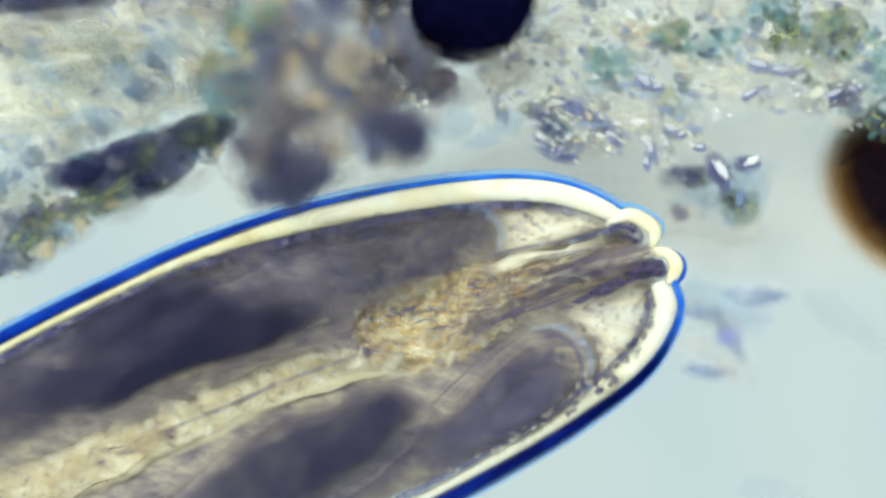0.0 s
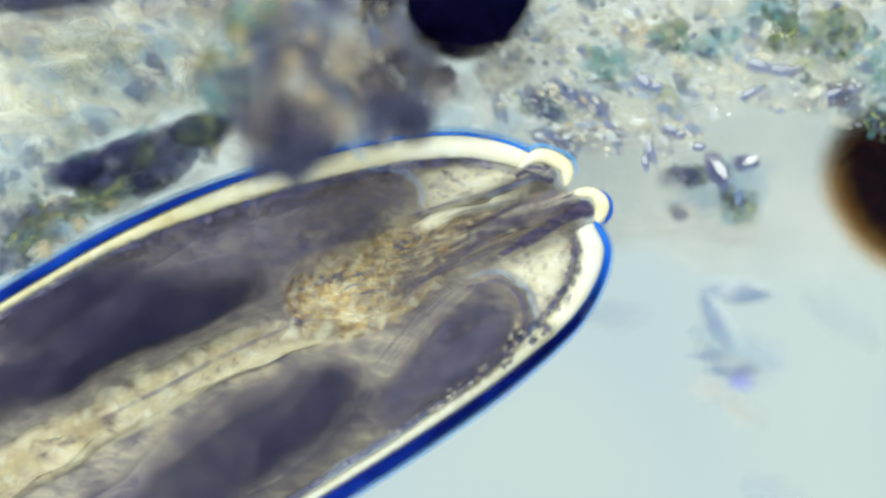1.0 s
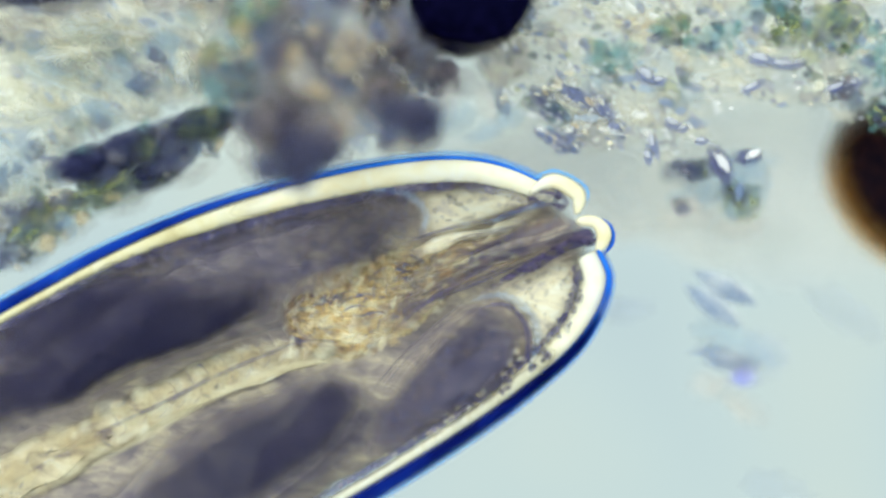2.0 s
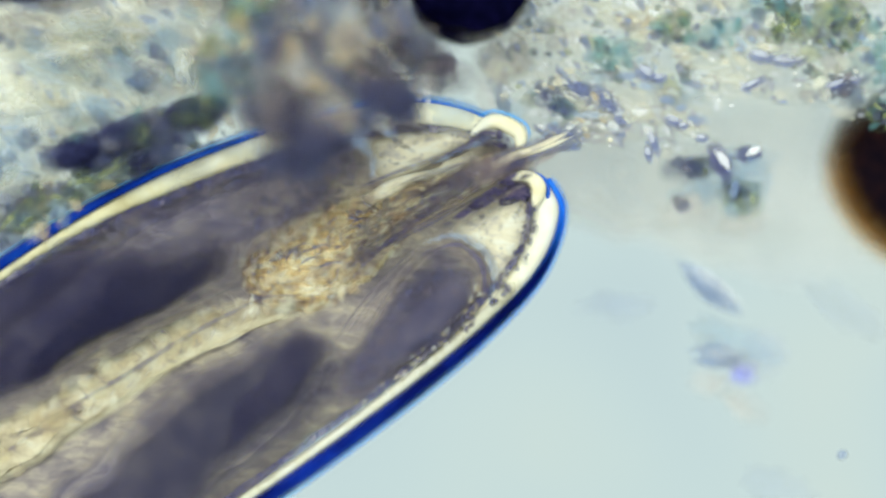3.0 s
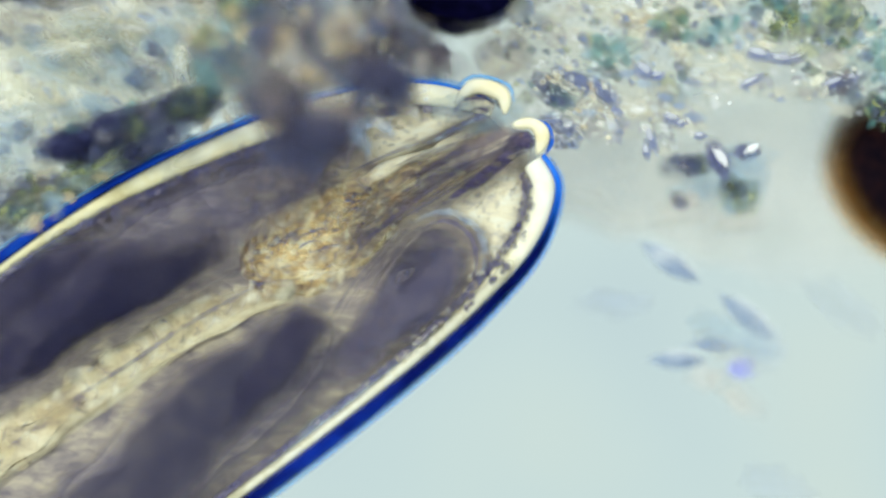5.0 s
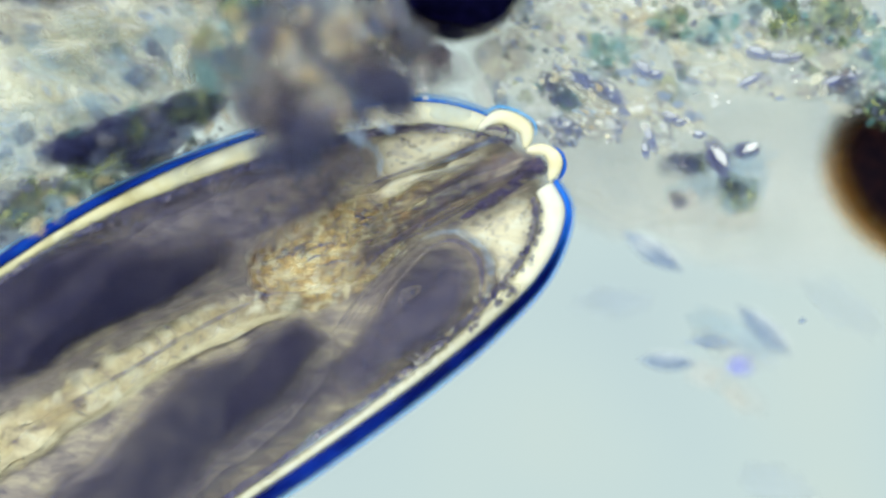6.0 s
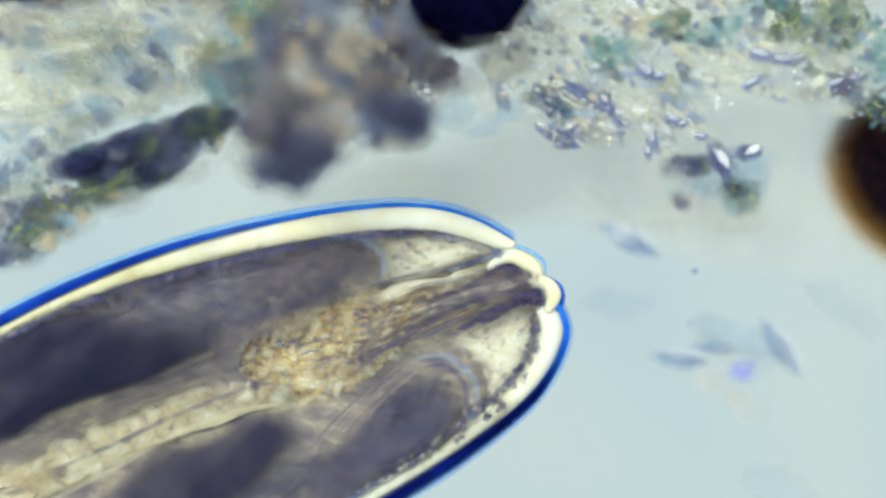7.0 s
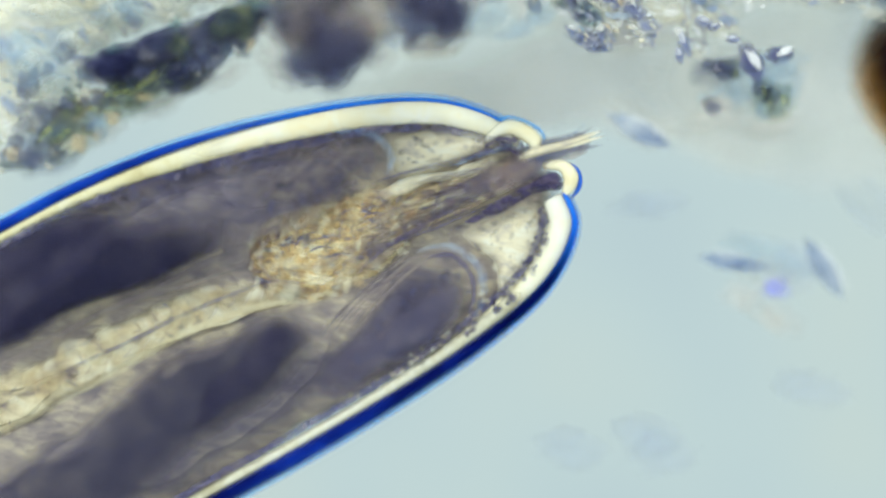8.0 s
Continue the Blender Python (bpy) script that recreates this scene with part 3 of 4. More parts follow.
    specks("skin_granulation", band_under, 90, (4, 10), M_SHADE, 0.034, "violet crumbs under the skin", 2.0, 20)
    specks("skin_granulation", [(600, 880), (700, 820), (790, 760), (830, 700), (850, 720), (800, 790), (700, 850), (600, 905)], 34, (3, 7), M_GRAIN, 0.034, "cream crumbs under the skin", 1.8, 40)
    specks("skin_granulation", [(560, 880), (640, 770), (720, 690), (790, 650), (825, 690), (790, 770), (690, 830)], 60, (4, 9), M_SHADE, 0.036, "dusky crumbs of the lobe", 2.2, 40)
    specks("skin_granulation", [(420, 560), (520, 470), (600, 440), (650, 455), (640, 505), (560, 540)], 90, (4, 10), M_SHADE, 0.038, "dusky crumbs of the lobe", 2.2, 25)
    # lobes
    upper_lobe = part("lobe", pillow(wp([(-340, 795), (0, 604), (200, 520), (400, 462), (560, 430), (635, 430), (668, 462), (650, 512), (590, 545), (500, 580), (400, 640), (200, 700), (-100, 800)], 1.06), 0.0, 0.035, 0.03, rough=0.024, freq=12), M_LOBE, worm, "brown-grey granular lobe")
    part("core", pillow(wp([(400, 520), (500, 470), (600, 448), (648, 462), (640, 500), (560, 530), (470, 560)], 1.08), 0.02, 0.03, 0.02, rough=0.03, freq=16), M_TISSUE, upper_lobe, "darker brown-grey core")
    part("core", pillow(wp([(-60, 640), (40, 598), (150, 560), (180, 590), (60, 660), (-60, 720)], 1.12), 0.03, 0.025, 0.02, rough=0.02), M_DARK_LOBE, upper_lobe, "dark grey core")
    part("rim", tube([wl(560, 424, 0.036), wl(636, 424, 0.036), wl(680, 462, 0.036), wl(664, 515, 0.036)], 0.008, 0.010), M_SKYBLUE, upper_lobe, "pale blue rim of the lobe")
    dark_lobe = part("dark_lobe", pillow(wp([(-330, 860), (-20, 668), (104, 606), (210, 568), (314, 546), (378, 560), (402, 602), (382, 636), (317, 664), (191, 706), (60, 772), (-240, 915)], 1.07), 0.02, 0.04, 0.025, rough=0.035), M_DARK_LOBE, worm, "nearly black lobe")
    part("core", pillow(wp([(100, 690), (200, 626), (300, 582), (374, 582), (396, 604), (372, 640), (230, 688), (110, 735), (0, 780), (20, 735)], 1.08), 0.045, 0.025, 0.02, rough=0.03), M_CORE, dark_lobe, "black core of the lobe")
    lower_lobe = part("lobe", pillow(wp([(540, 868), (612, 770), (680, 690), (745, 640), (800, 634), (836, 668), (832, 725), (780, 790), (680, 850), (580, 906)], 1.06), 0.0, 0.035, 0.02, rough=0.02, freq=14), M_LOBE, worm, "brown-grey granular lobe")
    part("core", pillow(wp([(640, 800), (700, 730), (765, 680), (808, 690), (800, 745), (720, 812), (650, 846)], 1.08), 0.03, 0.025, 0.02, rough=0.02), M_LOBE, lower_lobe, "dark core of the lobe")
    part("rim", tube([wl(730, 628, 0.03), wl(796, 618, 0.03), wl(846, 656, 0.03), wl(852, 705, 0.03), wl(836, 750, 0.03)], 0.010, 0.010), M_SKYBLUE, lower_lobe, "pale blue rim of the lobe")
    part("rim", tube([wl(745, 642, 0.035), wl(796, 634, 0.035), wl(832, 668, 0.035), wl(836, 712, 0.035), wl(822, 750, 0.035)], 0.006, 0.007), M_INDIGO, lower_lobe, "indigo rim of the lobe")
    for i in range(9):
        o = i * 9 + rnd.uniform(-3, 3)
        part("fibre", tube([wl(556 + o, 790 - o * 0.2, 0.03), wl(610 + o, 726 - o * 0.3, 0.034), wl(680 + o * 0.9, 664 - o * 0.2, 0.034), wl(735 + o * 0.6, 622 + o * 0.1, 0.03)], 0.003, 0.003, n=6), rnd.choice([M_BROWN, M_SHADE, M_BROWN, M_TISSUE]), lower_lobe)
    rear_lobe = part("dark_lobe", pillow(wp([(-60, 1090), (60, 1000), (156, 925), (268, 850), (380, 785), (470, 742), (540, 738), (566, 778), (540, 836), (445, 905), (300, 1010), (100, 1150)], 1.05), 0.018, 0.04, 0.025, rough=0.03), M_REAR, worm, "dark blue-grey lobe")
    part("core", pillow(wp([(440, 800), (500, 752), (548, 756), (545, 800), (490, 848), (400, 910), (330, 950), (360, 880)], 1.1), 0.04, 0.025, 0.02, rough=0.03), M_DARK_LOBE, rear_lobe, "dark core of the lobe")
    part("lobe", pillow(wp([(-300, 1180), (-100, 1060), (60, 955), (169, 884), (280, 816), (387, 766), (471, 742), (556, 724), (606, 764), (600, 850), (500, 935), (330, 1035), (60, 1185), (-150, 1280)], 1.03), -0.002, 0.03, 0.03, rough=0.02, freq=12), M_LOBE, worm, "brown-grey granular lobe")
    part("brown_tissue", pillow(wp([(380, 560), (440, 556), (520, 540), (600, 525), (620, 545), (520, 580), (450, 610), (430, 660), (330, 690), (180, 735), (60, 790), (60, 770), (250, 690), (390, 640)], 1.02), 0.004, 0.03, 0.03, rough=0.02), M_TISSUE, worm, "brownish translucent tissue")
    part("brown_tissue", pillow(wp([(160, 905), (300, 815), (420, 752), (480, 760), (420, 820), (300, 900), (180, 980)]), 0.02, 0.03, 0.03, rough=0.02), M_TISSUE, worm, "brownish translucent tissue")
    # gullet strands towards the mouth
    part("gullet", pillow(wp([(560, 660), (640, 560), (720, 520), (800, 494), (880, 470), (940, 470), (962, 500), (930, 520), (851, 545), (780, 566), (700, 615), (610, 685)], 1.02), -0.006, 0.024, 0.03, rough=0.012, freq=16), M_GULLET, worm, "brown fibrous gullet")
    specks("gullet_granulation", [(640, 610), (720, 530), (860, 482), (950, 480), (950, 514), (860, 540), (780, 562), (700, 610)], 70, (4, 9), M_SHADE, 0.016, "dark knots along the gullet", 2.6)
    specks("gullet_granulation", [(620, 620), (720, 535), (860, 486), (950, 484), (950, 510), (860, 536), (780, 558), (690, 612)], 60, (3, 7), M_GOLD, 0.02, "golden grains along the gullet", 3.4)
    part("mouth_pad", pillow(wp([(790, 540), (860, 490), (930, 468), (962, 486), (940, 514), (860, 545)]), 0.018, 0.02, 0.02, rough=0.012), M_PAD, worm, "crumpled brown tissue behind the mouth")
    part("gullet_bulb", pillow(wp([(735, 552), (790, 512), (870, 494), (890, 510), (820, 552), (755, 576)]), 0.024, 0.02, 0.02, rough=0.02), M_INDIGO, worm, "dark indigo swelling")
    for i in range(26):
        k = i / 25
        y1 = 474 + 48 * k + rnd.uniform(-4, 4)
        x0 = 610 + rnd.uniform(-60, 120)
        y0 = 545 + 96 * k + (640 - x0) * 0.4
        mx, my = x0 + (930 - x0) * 0.5, y0 + (y1 - y0) * 0.55 + rnd.uniform(-8, 8)
        part("strand", tube([wl(x0, y0, 0.014), wl((x0 + mx) / 2, (y0 + my) / 2 + rnd.uniform(-10, 10), 0.022), wl(mx, my, 0.022), wl((mx + 900) / 2, (my + y1) / 2 + rnd.uniform(-8, 8), 0.022), wl(890 + rnd.uniform(-90, 50), y1, 0.022)],
                            rnd.uniform(0.003, 0.007), 0.003, sides=8), rnd.choice([M_BROWN, M_INDIGO, M_BROWN, M_CELL, M_SHADE, M_GOLD]), worm)
    part("mouth_lining", tube([wl(598, 690, 0.02), wl(650, 640, 0.03), wl(700, 606, 0.034), wl(750, 578, 0.034), wl(800, 556, 0.03)], 0.005, 0.007), M_INDIGO, worm, "dark indigo lining of the gullet")
    part("mouth_lining", tube([wl(770, 606, 0.03), wl(836, 574, 0.034), wl(878, 552, 0.036), wl(925, 526, 0.036), wl(965, 516, 0.034)], 0.010, 0.015), M_LINING_SHADE, worm, "dark indigo lining of the mouth")
    part("mouth_lining", tube([wl(800, 606, 0.03), wl(860, 574, 0.03), wl(915, 548, 0.03), wl(952, 536, 0.03)], 0.004, 0.005), M_BROWN, worm, "brown lining of the mouth")
    part("mouth_lining", tube([wl(620, 520, 0.024), wl(706, 494, 0.024), wl(789, 476, 0.024), wl(863, 455, 0.024), wl(912, 436, 0.024)], 0.004, 0.008), M_INDIGO, worm, "indigo lining of the mouth")
    part("mouth_lining", tube([wl(780, 486, 0.026), wl(840, 466, 0.026), wl(905, 444, 0.026)], 0.005, 0.008), M_SKYBLUE, worm, "pale blue lining of the mouth")
    # lips
    upper_lip = part("upper_lip", tube([wl(884, 455, 0.01), wl(926, 433, 0.015), wl(970, 458, 0.015), wl(966, 494, 0.01)], 0.016, 0.014, sides=12), M_CREAM, worm, "rounded cream lip")
    part("lip_edge", tube([wl(884, 432, 0.005), wl(930, 414, 0.01), wl(985, 444, 0.01), wl(986, 482, 0.005)], 0.006, 0.004), M_HALO, upper_lip, "blue refraction fringe painted on the lip edge")
    # A dark pad under each lip paints the shade of the hollow.
    part("lip_hollow", tube([wl(880, 466, 0.014), wl(925, 460, 0.022), wl(950, 484, 0.022)], 0.022, 0.018), M_LINING_SHADE, upper_lip, "dark pad painted as shade behind the lip")
    lower_lip = part("lower_lip", tube([wl(935, 496, 0.01), wl(970, 497, 0.015), wl(986, 520, 0.015), wl(972, 553, 0.01)], 0.015, 0.014, sides=12), M_CREAM, worm, "rounded cream lip")
    part("lip_edge", tube([wl(968, 484, 0.0), wl(997, 504, 0.01), wl(1001, 533, 0.008), wl(984, 558, 0.0)], 0.004, 0.006), M_AZURE, lower_lip, "blue refraction fringe painted on the lip edge")
    part("lip_hollow", tube([wl(912, 540, 0.004), wl(950, 522, 0.01), wl(968, 540, 0.008)], 0.022, 0.018), M_LINING_SHADE, lower_lip, "dark pad painted as shade behind the lip")
    plume = part("mouth_plume", tube([wl(840, 524, 0.0), wl(930, 494, 0.01), wl(985, 480, 0.01), wl(1012, 472, 0.005)], 0.034, 0.022, flat=0.5), M_PAD, worm, "frayed brown plume that slips out of the mouth")
    for dy, reach, thick, look_of in ((-20, 1006, 0.006, M_SKYBLUE), (-13, 1020, 0.008, M_SHADE), (-6, 1034, 0.010, M_CLEAR_TISSUE), (1, 1040, 0.008, M_CLEAR_TISSUE), (7, 1024, 0.006, M_SKYBLUE),
                                      (14, 1036, 0.010, M_INDIGO), (20, 1012, 0.007, M_BROWN)):
        part("thread", tube([wl(880, 508 + dy, 0.015), wl(930, 494 + dy + rnd.uniform(-5, 5), 0.02), wl(980, 480 + dy + rnd.uniform(-4, 4), 0.02), wl(reach, 464 + dy * 1.3, 0.015)], thick * 1.2, thick * 0.6), look_of, plume)
    return worm, upper_lip, lower_lip, plume, (upper_lobe, dark_lobe, lower_lobe, rear_lobe)


worm, upper_lip, lower_lip, plume, organs = build_worm()

# ---- debris ----
TOLD = {"navy_debris": "dark navy lump of decayed matter", "slate_debris": "blurred slate-blue lump of decayed matter", "grey_debris": "brownish grey translucent lump of decayed matter",
        "olive_debris": "mottled olive green algal lump", "teal_debris": "pale teal algal lump", "ochre_debris": "soft ochre translucent lump of decayed matter",
        "pale_debris": "pale cream translucent lump", "pale_blue_debris": "hazy pale blue translucent lump", "warm_debris_and_fringe": "faint tan translucent lump of decayed matter", "faint_film": "faint blurred speck in the water",
        "clear_grain": "clear glassy crystal with violet edges", "violet_grain": "small violet glassy grain"}
LUMPS = {}
COUNT = [0]


def lump_mesh(material, rough=None):
    COUNT[0] += 1
    if rough is not None:
        return mesh_of(blob(COUNT[0] * 1.37, 4, rough), "lump", material)
    key = (COUNT[0] % 6, material.name)
    if key not in LUMPS:
        LUMPS[key] = mesh_of(blob(COUNT[0] * 1.37, 4, 0.42, 1.6), "lump", material)
    return LUMPS[key]


def lump(px, py, rx, ry, turn, z, material, name="debris_clump", label="", category="debris", parent=None, rz=None, rough=None):
    """A lump that reaches down to the slide; turn in degrees."""
    ob = new(name, lump_mesh(material, rough))
    small = max(rx, ry) < 50
    high = rz * PX if rz else min(rx, ry) * 0.7 * PX if small else max(min(rx, ry) * 0.5 * PX, (z - FLOOR) * 0.5)
    centre = on_plan(px, py, z)
    k = 1.0 if rough is not None else 1.14
    if not rz and not small:
        centre = on_plan(px, py, z) - Vector((0, 0, 0.5 * max(0.0, z - FLOOR - high)))
    m = Matrix.LocRotScale(centre, Euler((0, 0, radians(turn))), Vector((rx * PX * k, ry * PX * k, high)))
    if parent:
        ob.parent = parent
        m = parent.matrix_basis.inverted() @ m
    ob.matrix_basis = m
    return ob if parent else tagged(ob, label or TOLD[material.name] + " on the slide", category)


def cluster(name, label, category, px, py, z, rows):
    """A thing of several lumps that move together. rows: (px, py, rx, ry, turn, z, material, part name)."""
    base = tagged(new(name), label, category)
    base.matrix_basis = Matrix.Translation(on_plan(px, py, z))
    for *row, called in rows:
        lump(*row, name=called, parent=base)
    return base


def film(name, outline, z, high, material, label, category="sediment"):
    pts = [on_plan(x, y, z)[:2] for x, y in outline]
    return thing(name, pillow(pts, z, high, max(0.01, z - FLOOR), n=7, rings=9, rough=0.03, freq=11), material, label, category)


# the tinted film that imitates uneven field light, then thin films of sediment
film("water_haze", [(420, 400), (470, 330), (640, 280), (880, 190), (1150, 140), (1700, 120), (1720, 420), (1480, 540), (1250, 500), (1080, 450), (900, 420), (640, 440)], -0.2, 0.01, M_FIELD_TINT, "tan film that imitates the uneven light of the lamp field", "haze")
film("sediment_film", [(-120, -120), (300, -140), (420, -40), (380, 120), (330, 200), (200, 240), (110, 270), (40, 400), (-120, 430)], -0.10, 0.02, M_CREAM_FILM, "bright cream film of sediment on the slide")
film("sediment_film", [(340, -120), (560, -140), (760, -100), (790, 60), (820, 170), (760, 240), (640, 270), (560, 300), (470, 300), (390, 240), (350, 110)], -0.06, 0.03, M_MURK, "murky grey-brown film of sediment")
film("sediment_film", [(790, -120), (1250, -140), (1700, -120), (1700, 160), (1520, 210), (1330, 200), (1200, 260), (1040, 300), (940, 260), (830, 220), (780, 60)], -0.045, 0.012, M_FILM, "thin tan film of sediment on the slide")

spore = tagged(new("dark_spore"), "round opaque black spore beside pale debris", "spore")
spore.matrix_basis = Matrix.Translation(on_plan(828, 15, -0.02))
lump(836, 14, 120, 94, 12, -0.04, M_BLACK, name="shell", parent=spore, rz=210, rough=0.1)
brown = tagged(new("brown_spore"), "large umber brown spore with amber rim", "spore")
brown.matrix_basis = Matrix.Translation(on_plan(1605, 335, 0.0))
lump(1596, 352, 180, 142, -45, -0.2, M_AMBER, name="rim", parent=brown, rz=40, rough=0.1)
lump(1606, 332, 190, 146, -45, -0.17, M_UMBER, name="shell", parent=brown, rz=70, rough=0.1)

# The M_WARM lumps below the filament paint a warm optical fringe.
filament = cluster("algal_filament", "dark navy filament fringed with olive algae", "alga", 230, 290, 0.0, [
    (135, 308, 50, 34, 10, .05, M_NAVY_CLUMP, "segment"), (165, 300, 60, 32, 20, .05, M_NAVY_CLUMP, "segment"), (235, 275, 75, 36, 25, .05, M_SLATE, "segment"), (225, 268, 50, 24, 25, .05, M_NAVY_CLUMP, "segment"),
    (300, 262, 60, 30, 20, .05, M_SLATE, "segment"), (345, 235, 54, 30, 15, .04, M_NAVY_CLUMP, "segment"), (365, 228, 49, 30, 15, .12, M_OLIVE, "segment"), (372, 226, 40, 26, 15, .12, M_NAVY_CLUMP, "segment"),
    (215, 340, 95, 28, 27, .0, M_OLIVE, "fringe"), (150, 365, 60, 28, 30, .0, M_OLIVE, "fringe"), (310, 292, 49, 24, 27, .08, M_SLATE, "fringe"), (340, 318, 49, 22, 27, -.06, M_WARM, "fringe"), (230, 372, 49, 20, 27, -.06, M_WARM, "fringe"), (130, 420, 44, 20, 30, -.06, M_WARM, "fringe"), (265, 315, 60, 26, 27, .0, M_NAVY_CLUMP, "fringe"),
    (60, 415, 70, 40, 35, .0, M_OLIVE, "fringe"), (10, 455, 70, 36, 20, .0, M_SLATE, "fringe"), (20, 400, 60, 40, 10, .0, M_SLATE, "fringe"), (95, 375, 46, 28, 30, .0, M_OCHRE, "fringe"),
    (40, 320, 55, 44, 0, .02, M_HAZE, "fringe"), (60, 265, 60, 34, 10, .02, M_HAZE, "fringe"), (-10, 300, 60, 60, 0, .0, M_HAZE, "fringe")])
def crowd(base, region, count, size, palette, z, called="lobe", seed=1, lean=(0, 180), slim=(0.5, 0.95)):
    """Adds uneven lumps inside a plan region to a cluster."""
    pick = random.Random(seed)
    xs, ys = [p[0] for p in region], [p[1] for p in region]
    n = 0
    while n < count:
        x, y = pick.uniform(min(xs), max(xs)), pick.uniform(min(ys), max(ys))
        if inside(x, y, region):
            a = pick.uniform(*size)
            lump(x, y, a, a * pick.uniform(*slim), pick.uniform(*lean), z + pick.uniform(-0.02, 0.02), pick.choice(palette), name=called, parent=base)
            n += 1


# The M_WARM lumps round the tuft paint a warm optical fringe.
tuft = cluster("debris_tuft", "dark blurred tuft of decayed matter above the worm", "debris", 510, 310, 0.1, [
    (500, 300, 66, 54, 15, .16, M_SLATE, "lobe"), (505, 320, 49, 40, 20, .26, M_TUFT, "lobe"), (538, 300, 49, 44, 0, .28, M_TUFT, "lobe"), (558, 278, 46, 40, 30, .25, M_GREY, "lobe"), (470, 262, 49, 46, 0, .22, M_GREY, "lobe"), (520, 340, 44, 26, 20, .25, M_TUFT, "lobe"), (425, 290, 46, 49, 0, -.06, M_WARM, "lobe"), (445, 330, 40, 34, 0, -.06, M_WARM, "lobe"), (605, 300, 40, 30, 0, -.06, M_WARM, "lobe"), (600, 265, 24, 18, 0, .2, M_OCHRE, "lobe")])
crowd(tuft, [(420, 240), (560, 240), (600, 290), (580, 340), (450, 350), (430, 300)], 12, (18, 40), [M_SLATE, M_SLATE, M_GREY, M_TUFT, M_GREY, M_OCHRE], 0.26, seed=5)
crowd(tuft, [(430, 350), (540, 300), (585, 345), (520, 372), (440, 372)], 11, (14, 34), [M_TUFT, M_SLATE, M_TUFT, M_SLATE], 0.28, seed=6)
crowd(tuft, [(560, 265), (630, 265), (630, 295), (570, 295)], 3, (14, 26), [M_OCHRE, M_HAZE], 0.2, seed=7)
# The flat M_WARM and M_OCHRE lobes paint the warm optical fringe underneath.
knot = cluster("debris_knot", "blue-grey blurred knot of decayed matter", "debris", 690, 240, 0.1, [
    (690, 240, 56, 40, 10, .13, M_SLATE, "lobe"), (712, 228, 48, 36, 0, .25, M_TUFT, "lobe"), (738, 238, 34, 26, 20, .25, M_SLATE, "lobe"), (655, 190, 40, 40, 0, .1, M_GREY, "lobe"), (690, 282, 49, 14, 0, -.06, M_WARM, "lobe"), (704, 278, 58, 10, 8, .1, M_OCHRE, "lobe"), (770, 205, 22, 26, 0, .22, M_WARM, "lobe")])
crowd(knot, [(630, 200), (700, 190), (770, 240), (730, 275), (660, 285), (630, 250)], 11, (16, 36), [M_SLATE, M_TUFT, M_GREY, M_SLATE, M_TUFT], 0.24, seed=8)
murk = cluster("debris_heap", "heap of grey-brown blurred decayed matter", "debris", 560, 130, 0.05, [
    (450, 40, 56, 66, 0, .04, M_TEAL, "lobe"), (440, 50, 44, 40, 0, .05, M_OLIVE, "lobe"), (405, 140, 56, 76, 10, .04, M_TEAL, "lobe"), (400, 150, 54, 60, 10, .05, M_SLATE, "lobe"), (530, 85, 80, 66, 20, .08, M_SLATE, "lobe"), (560, 200, 86, 66, 0, .08, M_GREY, "lobe"),
    (650, 130, 76, 56, 0, .08, M_GREY, "lobe"), (500, 190, 70, 60, 0, .08, M_GREY, "lobe"), (720, 130, 76, 46, 20, .0, M_SLATE, "lobe"), (770, 136, 40, 34, 0, .02, M_GREY, "lobe"), (795, 156, 56, 24, -10, .07, M_GREY, "lobe"), (690, 60, 62, 50, 10, -.02, M_GREY, "lobe"), (742, 112, 50, 40, 0, -.02, M_GREY, "lobe"), (650, -8, 84, 24, 0, .02, M_NAVY_CLUMP, "lobe"), (786, 140, 22, 20, 0, -.02, M_NAVY_CLUMP, "lobe"), (770, 160, 20, 13, 20, -.02, M_SLATE, "lobe")])
crowd(murk, [(360, 0), (500, -20), (480, 120), (440, 210), (370, 190)], 12, (16, 40), [M_TEAL, M_OLIVE, M_SLATE, M_OLIVE, M_OCHRE], 0.16, seed=9)
crowd(murk, [(480, 20), (620, -20), (720, 40), (700, 180), (600, 260), (470, 230)], 24, (16, 44), [M_GREY, M_SLATE, M_GREY, M_WARM, M_GREY, M_SLATE, M_OCHRE], 0.2, seed=10)
crowd(murk, [(600, -20), (690, -20), (715, 90), (800, 130), (800, 180), (700, 180), (640, 80)], 26, (9, 26), [M_GREY, M_SLATE, M_OCHRE, M_GREY, M_SLATE], -0.04, seed=11)
crowd(filament, [(-40, 440), (60, 370), (200, 320), (330, 280), (400, 240), (410, 265), (300, 325), (170, 385), (70, 460), (-40, 490)], 34, (10, 24), [M_OLIVE, M_SLATE, M_OCHRE, M_TEAL, M_PALE, M_HAZE, M_SLATE, M_WARM], 0.03, "fringe", seed=12)
rod = part("body", tube([on_plan(88, 312, 0.03), on_plan(160, 300, 0.04), on_plan(250, 268, 0.04), on_plan(330, 238, 0.04), on_plan(405, 218, 0.03)], 0.040, 0.036, n=10, sides=12), M_ROD, filament)
rod.matrix_basis = filament.matrix_basis.inverted()
crowd(filament, [(110, 280), (300, 220), (410, 200), (400, 250), (260, 310), (130, 340)], 16, (12, 26), [M_SLATE, M_OLIVE, M_NAVY_CLUMP, M_GREY, M_TEAL], 0.08, "segment", seed=14)
